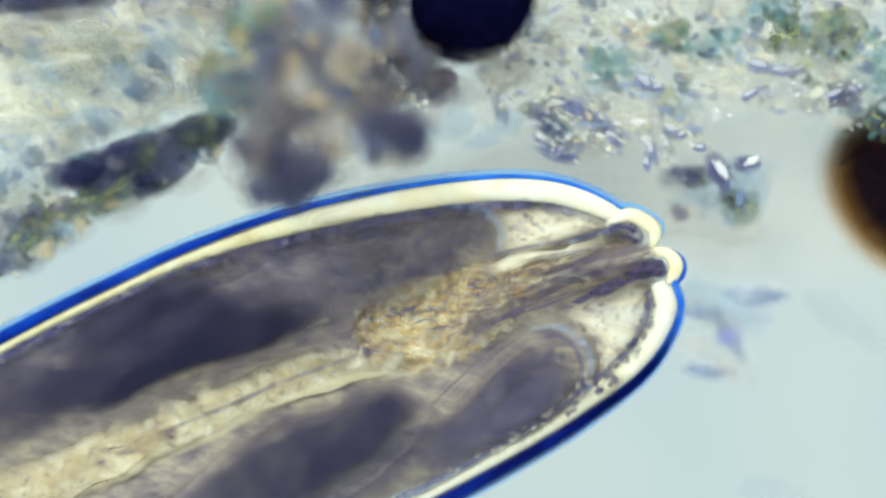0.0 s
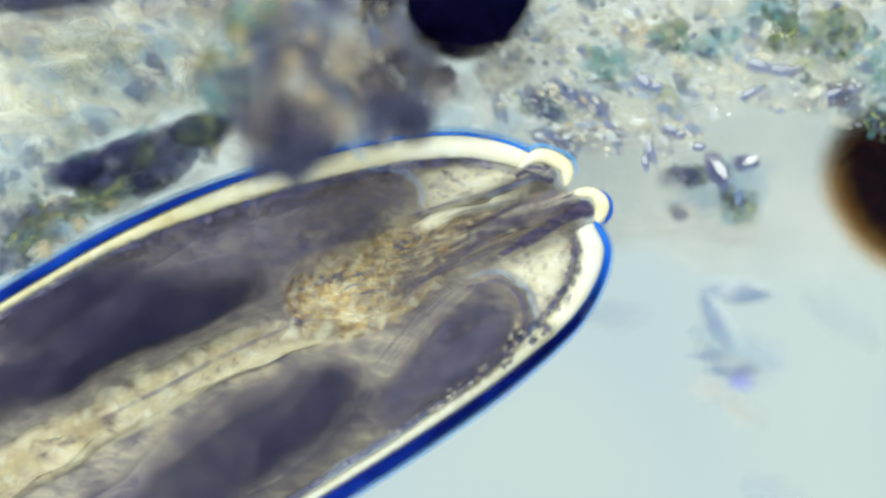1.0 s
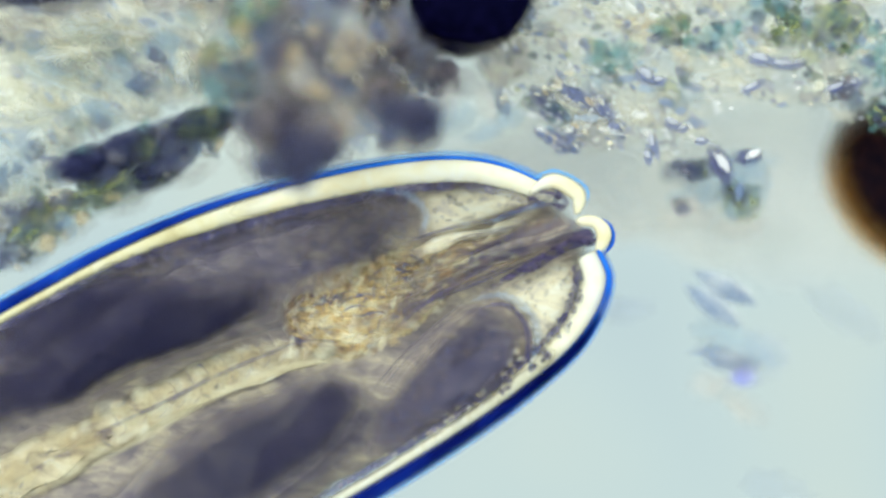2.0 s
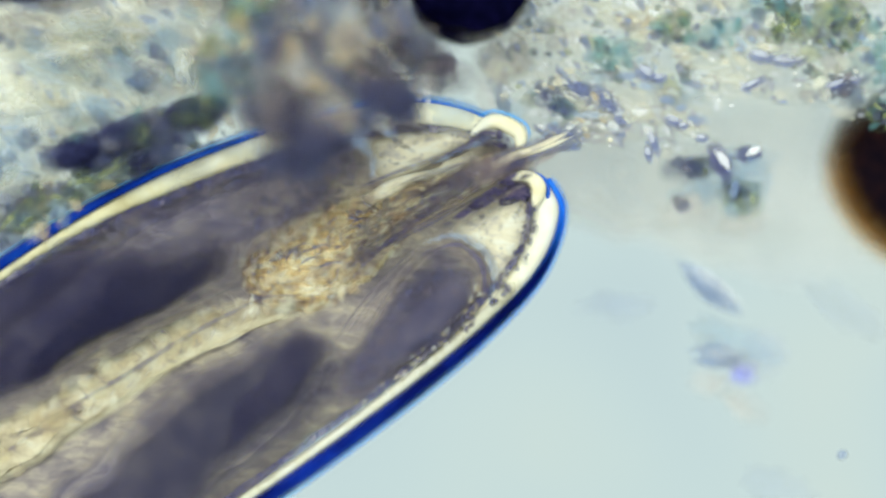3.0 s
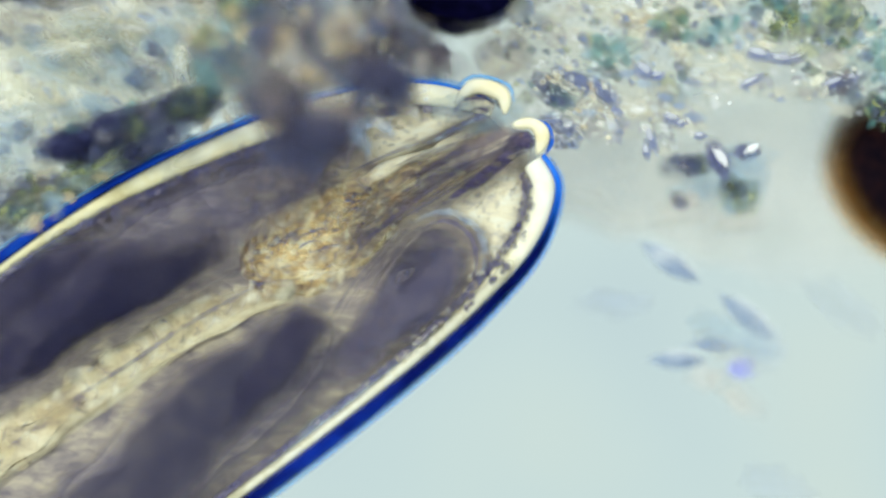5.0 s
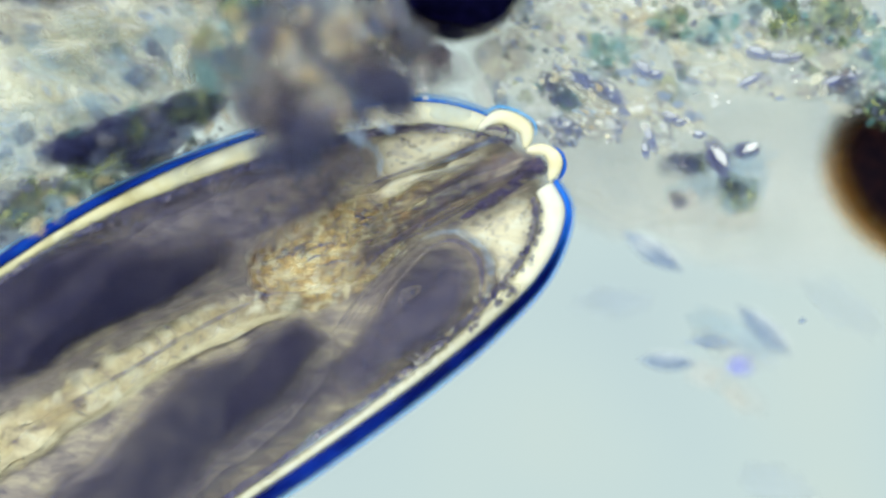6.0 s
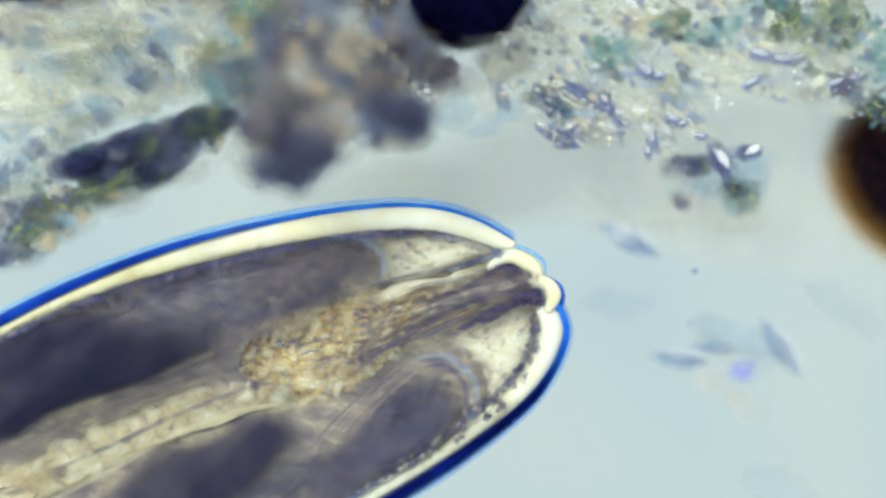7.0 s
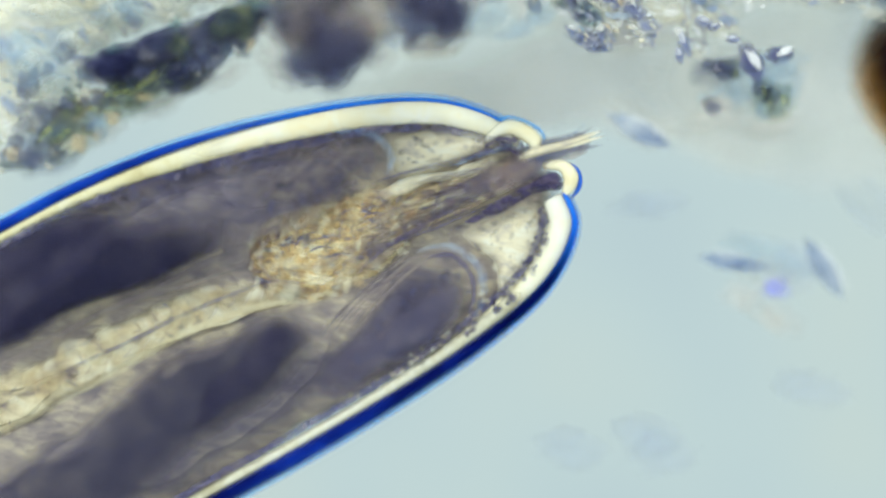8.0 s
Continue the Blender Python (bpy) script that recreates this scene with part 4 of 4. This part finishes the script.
crowd(filament, [(0, 230), (110, 240), (90, 330), (0, 370), (-40, 300)], 12, (14, 34), [M_HAZE, M_SLATE, M_PALE, M_HAZE], 0.0, "fringe", seed=13)


patch = cluster("sediment_patch", "mottled cream and pale blue patch of sediment", "sediment", 170, 130, -0.05, [(170, 90, 90, 40, 10, -.06, M_PALE, "fleck")])
crowd(patch, [(-30, 40), (350, 30), (350, 190), (200, 230), (60, 240), (-30, 260)], 46, (16, 46), [M_HAZE, M_PALE, M_HAZE, M_WARM, M_PALE, M_HAZE, M_PALE], -0.05, "fleck", seed=15, lean=(-60, -10), slim=(0.3, 0.7))


def alga(px, py, rx, ry, label, seed, palette, count=12, z=-0.015):
    base = cluster("algal_clump", label, "alga", px, py, z, [(px, py, rx, ry, 20, z, palette[0], "core")])
    ring = [(px + rx * 1.05 * math.cos(a), py + ry * 1.05 * math.sin(a)) for a in [k * math.pi / 4 for k in range(8)]]
    crowd(base, ring, count, (7, 17), palette, z + 0.01, "cell", seed)
    return base


alga(1187, 66, 36, 30, "olive and navy clump of algal cells", 21, [M_OLIVE, M_SLATE, M_OLIVE, M_TEAL])
alga(1393, 62, 34, 40, "speckled yellow-green clump of algal cells", 22, [M_OLIVE, M_OLIVE, M_SLATE, M_PALE, M_TEAL], 16)
alga(1485, 60, 62, 50, "large speckled olive clump of algal cells", 23, [M_OLIVE, M_OLIVE, M_SLATE, M_TEAL, M_PALE, M_TEAL], 22)
alga(1265, 75, 56, 26, "pale teal clump of algal cells", 24, [M_TEAL, M_HAZE, M_TEAL, M_SLATE])
alga(1088, 108, 54, 30, "pale teal clump of algal cells", 25, [M_TEAL, M_TEAL, M_HAZE])
alga(1558, 120, 34, 60, "blue-green clump of algal cells", 26, [M_TEAL, M_SLATE, M_OLIVE, M_HAZE], 14)
alga(1558, 215, 28, 36, "dark olive clump of algal cells", 27, [M_OLIVE, M_SLATE, M_TEAL])
alga(1488, 168, 46, 24, "violet-grey clump of sediment", 28, [M_SLATE, M_GREY, M_DARK_BEAD, M_PALE])
alga(1365, 5, 60, 26, "blue-green clump of algal cells", 29, [M_TEAL, M_HAZE, M_OLIVE])
for row in [(60, -2, 170, 34, 4, .04, M_NAVY_CLUMP), (110, 14, 110, 24, 4, .02, M_SLATE), (330, 10, 90, 40, 10, .02, M_GREY), (230, 165, 50, 34, -10, .0, M_HAZE), (250, 155, 30, 30, -10, .0, M_SLATE), (75, 150, 60, 18, -28, -.04, M_HAZE), (195, 130, 40, 20, -20, -.04, M_HAZE),
            (278, 118, 17, 30, 30, -.04, M_SLATE), (300, 60, 50, 30, 0, -.03, M_HAZE), (30, 70, 60, 36, 0, -.03, M_GREY), (150, 60, 70, 30, 0, -.04, M_PALE), (130, 110, 80, 36, 10, -.04, M_PALE), (330, 150, 30, 60, 10, -.04, M_PALE),
            (40, 210, 60, 36, 0, -.04, M_PALE), (150, 220, 60, 30, 10, -.02, M_HAZE), (860, 200, 20, 40, 20, -.03, M_WARM), (885, 190, 14, 34, 20, -.03, M_SLATE), (900, 215, 30, 24, 0, -.02, M_HAZE), (860, 245, 44, 18, 25, .0, M_HAZE), (800, 215, 50, 30, 0, .0, M_HAZE),
            (890, 120, 60, 46, 20, -.1, M_GREY), (1040, 160, 60, 30, 0, -.08, M_HAZE), (1200, 180, 60, 22, -20, -.06, M_HAZE), (1130, 60, 40, 26, 0, -.05, M_OCHRE), (1060, 30, 70, 30, -20, -.07, M_PALE),
            (1510, 570, 75, 22, -42, .12, M_FAINT), (1090, 560, 60, 26, 0, .1, M_FAINT), (1090, 975, 54, 30, 0, .12, M_FAINT), (1390, 890, 54, 30, 0, .12, M_FAINT), (1120, 1010, 54, 30, 10, .12, M_FAINT), (950, 1000, 60, 30, 0, .12, M_FAINT)]:
    lump(*row)

grit = cluster("grain_patch", "patch of clear grains round a dark blue lump", "debris", 990, 225, -0.05, [
    (966, 212, 46, 26, -40, -.02, M_SLATE, "lump"), (985, 225, 30, 22, -30, -.02, M_TEAL, "lump"), (1010, 195, 46, 16, -30, -.02, M_VIOLET, "lump"), (1000, 205, 34, 16, -30, -.02, M_PALE, "lump"),
    (1060, 215, 40, 16, -40, -.02, M_VIOLET, "lump"), (985, 272, 40, 14, -20, -.02, M_VIOLET, "lump"), (1030, 250, 60, 36, -20, -.07, M_WARM, "lump")])
crowd(grit, [(930, 190), (970, 190), (1010, 235), (980, 250), (940, 225)], 14, (7, 15), [M_TEAL, M_SLATE, M_HAZE, M_VIOLET, M_SLATE], -0.012, "lump", 41, (-60, -20), (0.35, 0.7))
crowd(grit, [(960, 180), (1040, 180), (1110, 230), (1090, 270), (1020, 295), (970, 275)], 30, (6, 14), [M_PALE, M_HAZE, M_PALE, M_VIOLET, M_PALE, M_OCHRE], -0.01, "lump", 42, (-55, -5), (0.3, 0.65))
# The two M_WARM lumps listed here paint a faint warm halo below.
knobs = cluster("mineral_cluster", "cluster of olive lumps and clear crystals", "debris", 1280, 330, 0.0, [
    (1222, 312, 50, 24, 0, -.05, M_SLATE, "lump"), (1310, 368, 40, 36, 0, -.07, M_OLIVE, "lump"), (1225, 362, 44, 28, 10, -.12, M_HAZE, "lump"), (1330, 335, 36, 44, 0, -.07, M_HAZE, "lump"),
    (1215, 395, 54, 24, 0, -.08, M_WARM, "lump"), (1310, 415, 54, 22, 0, -.08, M_WARM, "lump"), (1275, 335, 49, 46, 0, -.12, M_HAZE, "lump"), (1322, 300, 50, 30, 0, -.04, M_HAZE, "lump"),
    (1272, 303, 36, 20, -58, .0, M_GLASS_EDGE, "crystal"), (1276, 299, 21, 9, -58, .016, M_FACE, "crystal"), (1320, 291, 26, 16, 10, .0, M_GLASS_EDGE, "crystal"), (1331, 284, 15, 7, 25, .016, M_FACE, "crystal")])
crowd(knobs, [(1195, 300), (1250, 300), (1250, 330), (1200, 330)], 6, (10, 20), [M_SLATE, M_SLATE, M_OLIVE], -0.05, "lump", 31)
crowd(knobs, [(1280, 340), (1340, 330), (1340, 395), (1290, 400)], 8, (10, 22), [M_SLATE, M_OLIVE, M_HAZE, M_SLATE], -0.06, "lump", 32)
crowd(knobs, [(1190, 340), (1250, 345), (1250, 385), (1200, 390)], 5, (12, 22), [M_SLATE, M_GREY, M_WARM], -0.07, "lump", 33)
haze = cluster("blurred_speck", "blurred blue and ochre speck low in the water", "debris", 1310, 665, 0.1, [
    (1300, 622, 72, 32, -25, .12, M_HAZE, "lump"), (1262, 636, 44, 13, -4, .07, M_BLUE_BLOT, "lump"), (1345, 640, 44, 40, -20, .14, M_FAINT, "lump"), (1312, 676, 26, 20, 0, .13, M_LILAC, "lump"), (1308, 678, 18, 15, 30, .12, M_LILAC, "lump"),
    (1316, 726, 50, 22, -42, .14, M_WARM, "lump"), (1306, 738, 34, 16, -42, .16, M_WARM, "lump"), (1250, 692, 34, 26, 0, .15, M_WARM, "lump"), (1300, 650, 50, 26, -30, .14, M_WARM, "lump")])
sliver = thing("glass_sliver", spindle(0.085, 0.017, 0.02), M_BEAD, "thin clear sliver among cream sediment", "sliver")
sliver.matrix_basis = Matrix.Translation(on_plan(226, 71, -0.02)) @ pose(0, 0, 0, 0, 0, -8)
sliver2 = thing("glass_sliver", spindle(0.09, 0.02, 0.02), M_BEAD, "thin clear sliver beside teal algae", "sliver")
sliver2.matrix_basis = Matrix.Translation(on_plan(1030, 88, -0.05)) @ pose(0, 0, 0, 0, 0, -40)
for px, py, rx, ry, turn in ((1345, 118, 24, 13, -10), (1385, 127, 30, 10, -5), (1415, 122, 16, 8, 20), (1140, 148, 20, 15, -30), (1162, 156, 16, 10, 0), (1153, 268, 9, 26, 20), (1145, 290, 8, 16, 10),
                             (1188, 232, 17, 11, -20), (1478, 168, 28, 11, 20), (1505, 160, 18, 10, 0), (1330, 166, 24, 8, 25), (1205, 240, 14, 8, 10), (1240, 262, 12, 8, 0)):
    f = lump(px, py, rx, ry, turn, -0.006, M_VIOLET, name="mineral_flake", label="small clear mineral flake with lit and shaded sides painted", category="flake")
    tagged(f, group="mineral flakes")
    # Offset bright lump on a violet body paints the lit and shaded sides.
    g = new("bright_face", lump_mesh(M_CRYSTAL))
    g.parent = f
    g.matrix_basis = Matrix.LocRotScale(Vector((-0.15, 0.3, 0.3)), Euler((0, 0, 0)), Vector((0.75, 0.6, 0.9)))

# ---- grains that nobody could count ----
dice = random.Random(3)


def strew(name, region, count, size, material, z, label, long=1.6):
    xs, ys = [p[0] for p in region], [p[1] for p in region]
    places = []
    while len(places) < count:
        x, y = dice.uniform(min(xs), max(xs)), dice.uniform(min(ys), max(ys))
        if inside(x, y, region) and noise.noise((x * 0.012, y * 0.012, len(name))) > -0.15:
            r = size[0] * (size[1] / size[0]) ** (dice.random() ** 1.6) * PX
            zz = z + dice.uniform(-0.015, 0.015)
            places.append((on_plan(x, y, zz), r * dice.uniform(1, long), r, r * 0.8, radians(-32 + dice.uniform(-38, 38))))
    tagged(new(name, grains(name, places, material)), label, "sediment", kind="stuff")


RIGHT = [(850, -60), (1640, -60), (1640, 190), (1500, 230), (1350, 190), (1250, 240), (1180, 300), (1110, 250), (960, 250), (860, 180)]
PATCH = [(930, 180), (1020, 180), (1100, 220), (1110, 260), (1040, 300), (980, 280), (930, 230)]
LEFT = [(-60, -60), (380, -60), (400, 100), (340, 200), (200, 240), (90, 280), (0, 420), (-60, 470)]
HEAP = [(340, -60), (680, -60), (690, 100), (770, 160), (760, 230), (640, 270), (480, 290), (380, 220)]
BANK = [(-60, 400), (60, 330), (260, 300), (400, 240), (400, 270), (280, 330), (150, 400), (60, 480), (-60, 500)]
strew("pale_grains", RIGHT, 420, (2.5, 11), M_BEAD, -0.002, "countless clear grains of sediment")
strew("violet_grains", RIGHT, 220, (2.5, 12), M_DARK_BEAD, -0.008, "countless violet grains of sediment", 2.2)
strew("tan_grains", RIGHT, 320, (4, 24), M_TAN_BEAD, -0.02, "countless tan grains of sediment", 2.2)
strew("pale_grains", PATCH, 50, (3, 9), M_BEAD, -0.004, "countless clear grains of sediment")
strew("violet_grains", PATCH, 90, (3, 9), M_DARK_BEAD, -0.01, "countless violet grains of sediment", 2.2)
strew("blue_blots", LEFT, 80, (10, 40), M_BLUE_BLOT, -0.17, "soft pale blue flecks in the sediment", 2.0)
strew("cream_blots", LEFT, 90, (10, 40), M_CREAM_BLOT, -0.15, "soft cream flecks in the sediment", 2.0)
# Short streaks that paint the relief: yellow for highlights, blue for shade.
strew("cream_blots", LEFT, 90, (5, 17), M_CREAM_BLOT, -0.06, "pale yellow streaks painted as relief highlights in the sediment", 3.0)
strew("blue_blots", LEFT, 60, (5, 17), M_BLUE_BLOT, -0.05, "pale blue streaks painted as relief shade in the sediment", 3.0)
strew("cream_blots", RIGHT, 90, (4, 14), M_CREAM_BLOT, -0.01, "pale yellow streaks painted as relief highlights in the sediment", 2.6)
strew("blue_blots", RIGHT, 60, (4, 14), M_BLUE_BLOT, -0.012, "pale blue streaks painted as relief shade in the sediment", 2.6)
strew("tan_grains", LEFT, 60, (4, 16), M_TAN_BEAD, -0.02, "tan grains in the sediment", 2.0)
strew("cream_blots", HEAP, 60, (7, 24), M_CREAM_BLOT, 0.02, "soft cream flecks in the debris", 2.0)
strew("blue_blots", HEAP, 26, (9, 30), M_BLUE_BLOT, 0.06, "soft blue flecks in the debris", 2.0)
strew("green_grains", BANK, 90, (5, 17), M_GREEN_BLOT, -0.06, "green and olive algal cells")
strew("cream_blots", BANK, 45, (4, 12), M_CREAM_BLOT, -0.05, "pale yellow flecks among algae")
strew("green_grains", RIGHT, 70, (6, 20), M_GREEN_BLOT, -0.02, "green and olive algal cells")
strew("bright_specks", RIGHT, 120, (2, 5), M_BEAD, 0.004, "tiny bright mineral specks in the sediment", 1.5)
strew("bright_specks", PATCH, 16, (3, 7), M_CREAM_BLOT, 0.004, "tiny bright mineral specks in the sediment", 1.8)

# ---- drifting diatoms ----
DIATOMS = []
for ln, wd, lab in ((0.14, 0.046, "pale pointed diatom drifting in the water"), (0.14, 0.044, "pale pointed diatom drifting in the water"), (0.115, 0.036, "pale slender diatom drifting in the water")):
    d = thing("diatom", spindle(ln, wd, 0.03), M_DIATOM, lab, "diatom", "drifting diatoms")
    # The groove sits off centre and also paints the highlight on the upper edge.
    g = part("groove", spindle(ln * 0.86, wd * 0.5, 0.014), M_BEAD, d, "bright groove and painted edge highlight")
    g.matrix_basis = pose(0.004, 0.012, 0.016)
    DIATOMS.append(d)
SPECKS = []
for ln, wd in ((0.026, 0.022), (0.042, 0.022), (0.018, 0.014)):
    SPECKS.append(thing("drifting_speck", spindle(ln, wd, 0.012, n=10, sides=8), M_DIATOM, "tiny grey-blue speck drifting in the water", "speck", "drifting specks"))


# ---- what moves ----
def drift(ob, rows):
    """Moves a thing from where it stands by (seconds, right, down) in plan units."""
    base = ob.matrix_basis.copy()
    scale = base.to_scale()
    walk(ob, [(t, Matrix.Translation((x * PX, -y * PX, 0)) @ base) for t, x, y in rows])
    ob.scale = scale


def swim(ob, z, rows):
    """Moves a thing through plan points (seconds, px, py, turn)."""
    walk(ob, [(t, Matrix.Translation(on_plan(x, y, z, t)) @ pose(0, 0, 0, 0, 0, a)) for t, x, y, a in rows])


def shift_part(ob, rows):
    walk(ob, [(t, pose(x * PX, -y * PX, 0, 0, 0, a)) for t, x, y, a in rows])


def motions():
    rows = [(0.0, 1192, 501, 1.9), (0.5, 1107, 437, -1.2), (1.0, 1059, 402, -3.0), (1.2, 1063, 416, -2.7), (1.8, 1064, 446, -1.6), (2.3, 1046, 458, -1.1), (2.5, 1013, 398, -3.2), (2.8, 977, 345, -5.9),
            (3.0, 976, 327, -6.7), (3.5, 975, 308, -7.8), (4.0, 976, 301, -7.8), (4.5, 967, 296, -8.3), (4.7, 966, 293, -8.4), (5.3, 970, 280, -8.7), (5.8, 978, 278, -8.6), (6.0, 988, 330, -5.8), (6.3, 982, 386, -4.6),
            (6.5, 997, 496, -1.4), (6.7, 992, 526, -0.3), (7.0, 989, 543, 0.2), (7.1, 992, 533, 0.3), (7.2, 1006, 500, 0.7), (7.3, 1022, 440, 1.1), (7.4, 1033, 402, 1.4), (7.5, 1035, 391, 1.4), (8.0, 1003, 352, -0.8)]
    walk(worm, [(t, Matrix.Translation(on_plan(x, y, 0, t)) @ pose(0, 0, 0, 0, 0, -a)) for t, x, y, a in rows])
    moves = [(0.0, -24, 8, -8, 10, -12, 2), (1.0, 0, 8, 12, -4, 6, 16), (2.5, 8, -5, 18, -8, 9, 5), (3.5, 15, 6, 6, 0, 18, 4), (4.5, 9, 4, 2, -8, 16, -8), (6.0, 6, -4, 0, -13, 0, -13), (6.5, 0, -10, -7, 7, -20, -10), (7.5, -21, 0, -12, 14, -28, -6), (8.0, -20, 0, -16, 7, -25, 4)]
    for i, organ in enumerate(organs[1:]):
        shift_part(organ, [(r[0], r[1 + 2 * i], r[2 + 2 * i], 0) for r in moves])
    shift_part(upper_lip, [(0.0, -20, -8, 2), (0.5, -26, -18, 0), (1.0, -30, -24, 4), (1.2, -28, -22, 4), (2.3, -20, -22, 0), (2.5, -20, -12, 0), (2.8, -32, -14, 0), (3.0, -30, -11, 0), (3.5, -18, -12, 4), (4.5, -31, -41, 6),
                           (5.8, -36, -44, 6), (6.0, -31, -20, 0), (6.5, -18, 17, 4), (7.0, -20, 17, 4), (7.3, -14, 6, 2), (7.5, -30, -6, 0), (8.0, -34, -20, 4)])
    shift_part(lower_lip, [(0.0, 3, -5, 0), (0.5, 12, -10, 0), (1.0, 9, -13, 0), (2.3, 6, -12, 0), (2.5, -6, -6, 0), (2.8, -20, 24, 0), (3.0, -22, 28, 0), (3.5, -14, 9, 0), (4.5, 0, -21, 0), (5.8, 0, -22, 0), (6.0, 0, -19, 0),
                           (6.5, -8, 2, 0), (7.0, -8, 3, 0), (7.5, 2, -6, 0), (8.0, 9, -11, 0)])
    shift_part(plume, [(0.0, -70, 24, 0), (0.3, -50, 10, 0), (0.5, -16, -14, 0), (0.7, -50, 5, 0), (1.0, -80, 20, 0), (2.5, -90, 30, 0), (2.6, -50, 15, 0), (2.7, 8, 0, 0), (2.8, 20, -7, 0), (3.0, -2, -2, 0), (3.2, -20, 4, 0),
                       (3.5, -90, 30, 0), (7.2, -90, 28, 0), (7.4, -50, 5, 0), (7.5, -31, -4, 0), (7.7, 5, -20, 0), (8.0, 19, -32, 0)])
    drift(filament, [(0.0, 0, 0), (1.0, -1, 0), (2.5, -1, 0), (3.0, -12, -16), (3.5, -13, -20), (4.5, -18, -26), (5.8, -20, -26), (6.0, -14, -18), (6.5, -1, 2), (7.0, 1, 5), (8.0, -2, 6)])
    drift(spore, [(0.0, 0, 0), (1.0, -4, -6), (2.3, -2, 2), (2.5, -1, -6), (3.0, -2, -17), (3.5, -6, -19), (4.5, -10, -25), (5.8, -14, -34), (6.0, -12, -18), (6.5, -10, -5), (7.0, -6, -5), (8.0, -6, -5)])
    drift(tuft, [(0.0, 0, 0), (0.5, 8, -18), (1.0, 6, -42), (1.2, 6, -38), (2.3, 10, -26), (2.5, 8, -38), (3.0, 18, -34), (3.5, 26, -36), (4.5, 26, -40), (5.8, 20, -44), (6.0, 14, -38), (6.3, 2, -32), (6.5, 4, -14), (7.0, 4, -13), (8.0, 6, -13)])
    drift(knot, [(0.0, 0, 0), (0.5, 8, -14), (1.0, 8, -30), (2.3, 20, -10), (2.5, 10, -25), (3.0, -18, -34), (3.5, -18, -34), (4.5, -22, -50), (5.8, -26, -70), (6.0, -20, -46), (6.3, -12, -30), (6.5, 0, -10), (7.0, 2, -8), (8.0, 6, -6)])
    drift(murk, [(0.0, 0, 0), (1.0, 0, -4), (2.5, 0, -3), (3.0, -4, -10), (3.5, -6, -14), (4.5, -10, -18), (5.8, -14, -26), (6.0, -10, -18), (6.5, 0, 0), (8.0, 0, 0)])
    drift(grit, [(0.0, 0, 0), (0.5, -12, -9), (1.0, -7, -27), (2.3, 2, -12), (2.5, 10, -19), (3.5, 2, -18), (4.5, -4, -23), (5.8, 26, -40), (6.0, 20, -27), (6.3, 2, -18), (6.5, 0, -14), (7.0, 3, -12), (8.0, -2, -9)])
    drift(haze, [(0.0, -20, -80), (0.5, -20, -30), (1.0, 3, -4), (3.5, 0, 2), (6.0, 0, -6), (7.0, 0, 0), (7.5, 0, 24), (8.0, 2, 30)])
    swim(SPECKS[0], 0.06, [(0.0, 1660, 560, 0), (2.0, 1600, 600, 0), (2.5, 1510, 697, 10), (2.8, 1497, 772, 20), (3.0, 1490, 805, 30), (3.5, 1480, 875, 40), (4.0, 1474, 960, 50), (8.0, 1460, 1100, 60)])
    swim(SPECKS[1], 0.06, [(0.0, 1310, 350, 80), (3.0, 1300, 335, 80), (3.4, 1288, 420, 80), (3.5, 1283, 460, 80), (4.0, 1178, 722, 78), (4.1, 1154, 746, 76), (4.3, 1140, 818, 70), (4.7, 1110, 960, 60), (8.0, 1100, 1150, 60)])
    swim(SPECKS[2], 0.05, [(0.0, 1680, 620, 0), (5.0, 1620, 580, 0), (5.8, 1447, 565, 40), (6.0, 1420, 568, 20), (6.5, 1291, 516, 10), (7.0, 1230, 480, 10), (8.0, 1600, 250, 10)])
    swim(DIATOMS[0], 0.11, [(0.0, 1335, 522, -2), (1.0, 1305, 518, -6), (2.3, 1268, 508, -34), (2.5, 1258, 500, -36), (3.5, 1242, 505, -40), (4.0, 1215, 485, -36), (4.5, 1195, 472, -34), (5.8, 1163, 450, -34), (6.5, 1130, 432, -30), (7.0, 1112, 425, -28),
                            (7.2, 1122, 376, -28), (7.3, 1140, 315, -28), (7.5, 1148, 250, -28), (8.0, 1132, 232, -28)])
    swim(DIATOMS[1], 0.13, [(0.0, 1290, 590, -62), (0.5, 1265, 580, -60), (1.0, 1268, 570, -62), (2.3, 1262, 535, -34), (3.0, 1262, 520, -36), (3.5, 1272, 532, -40), (4.5, 1305, 550, -38), (5.8, 1345, 580, -42), (6.5, 1370, 600, -48), (7.0, 1382, 617, -55),
                            (7.2, 1398, 572, -55), (7.3, 1415, 512, -55), (7.5, 1440, 452, -56), (8.0, 1458, 475, -58)])
    swim(DIATOMS[2], 0.13, [(0.0, 1255, 656, -4), (0.5, 1280, 660, 0), (1.0, 1295, 655, 0), (2.5, 1290, 638, -2), (3.5, 1258, 637, 4), (4.5, 1218, 637, 2), (5.8, 1180, 640, -4), (6.5, 1190, 641, -4), (7.0, 1203, 636, -6),
                            (7.2, 1225, 592, -6), (7.3, 1245, 530, -6), (7.5, 1275, 467, -6), (8.0, 1288, 462, -8)])


motions()
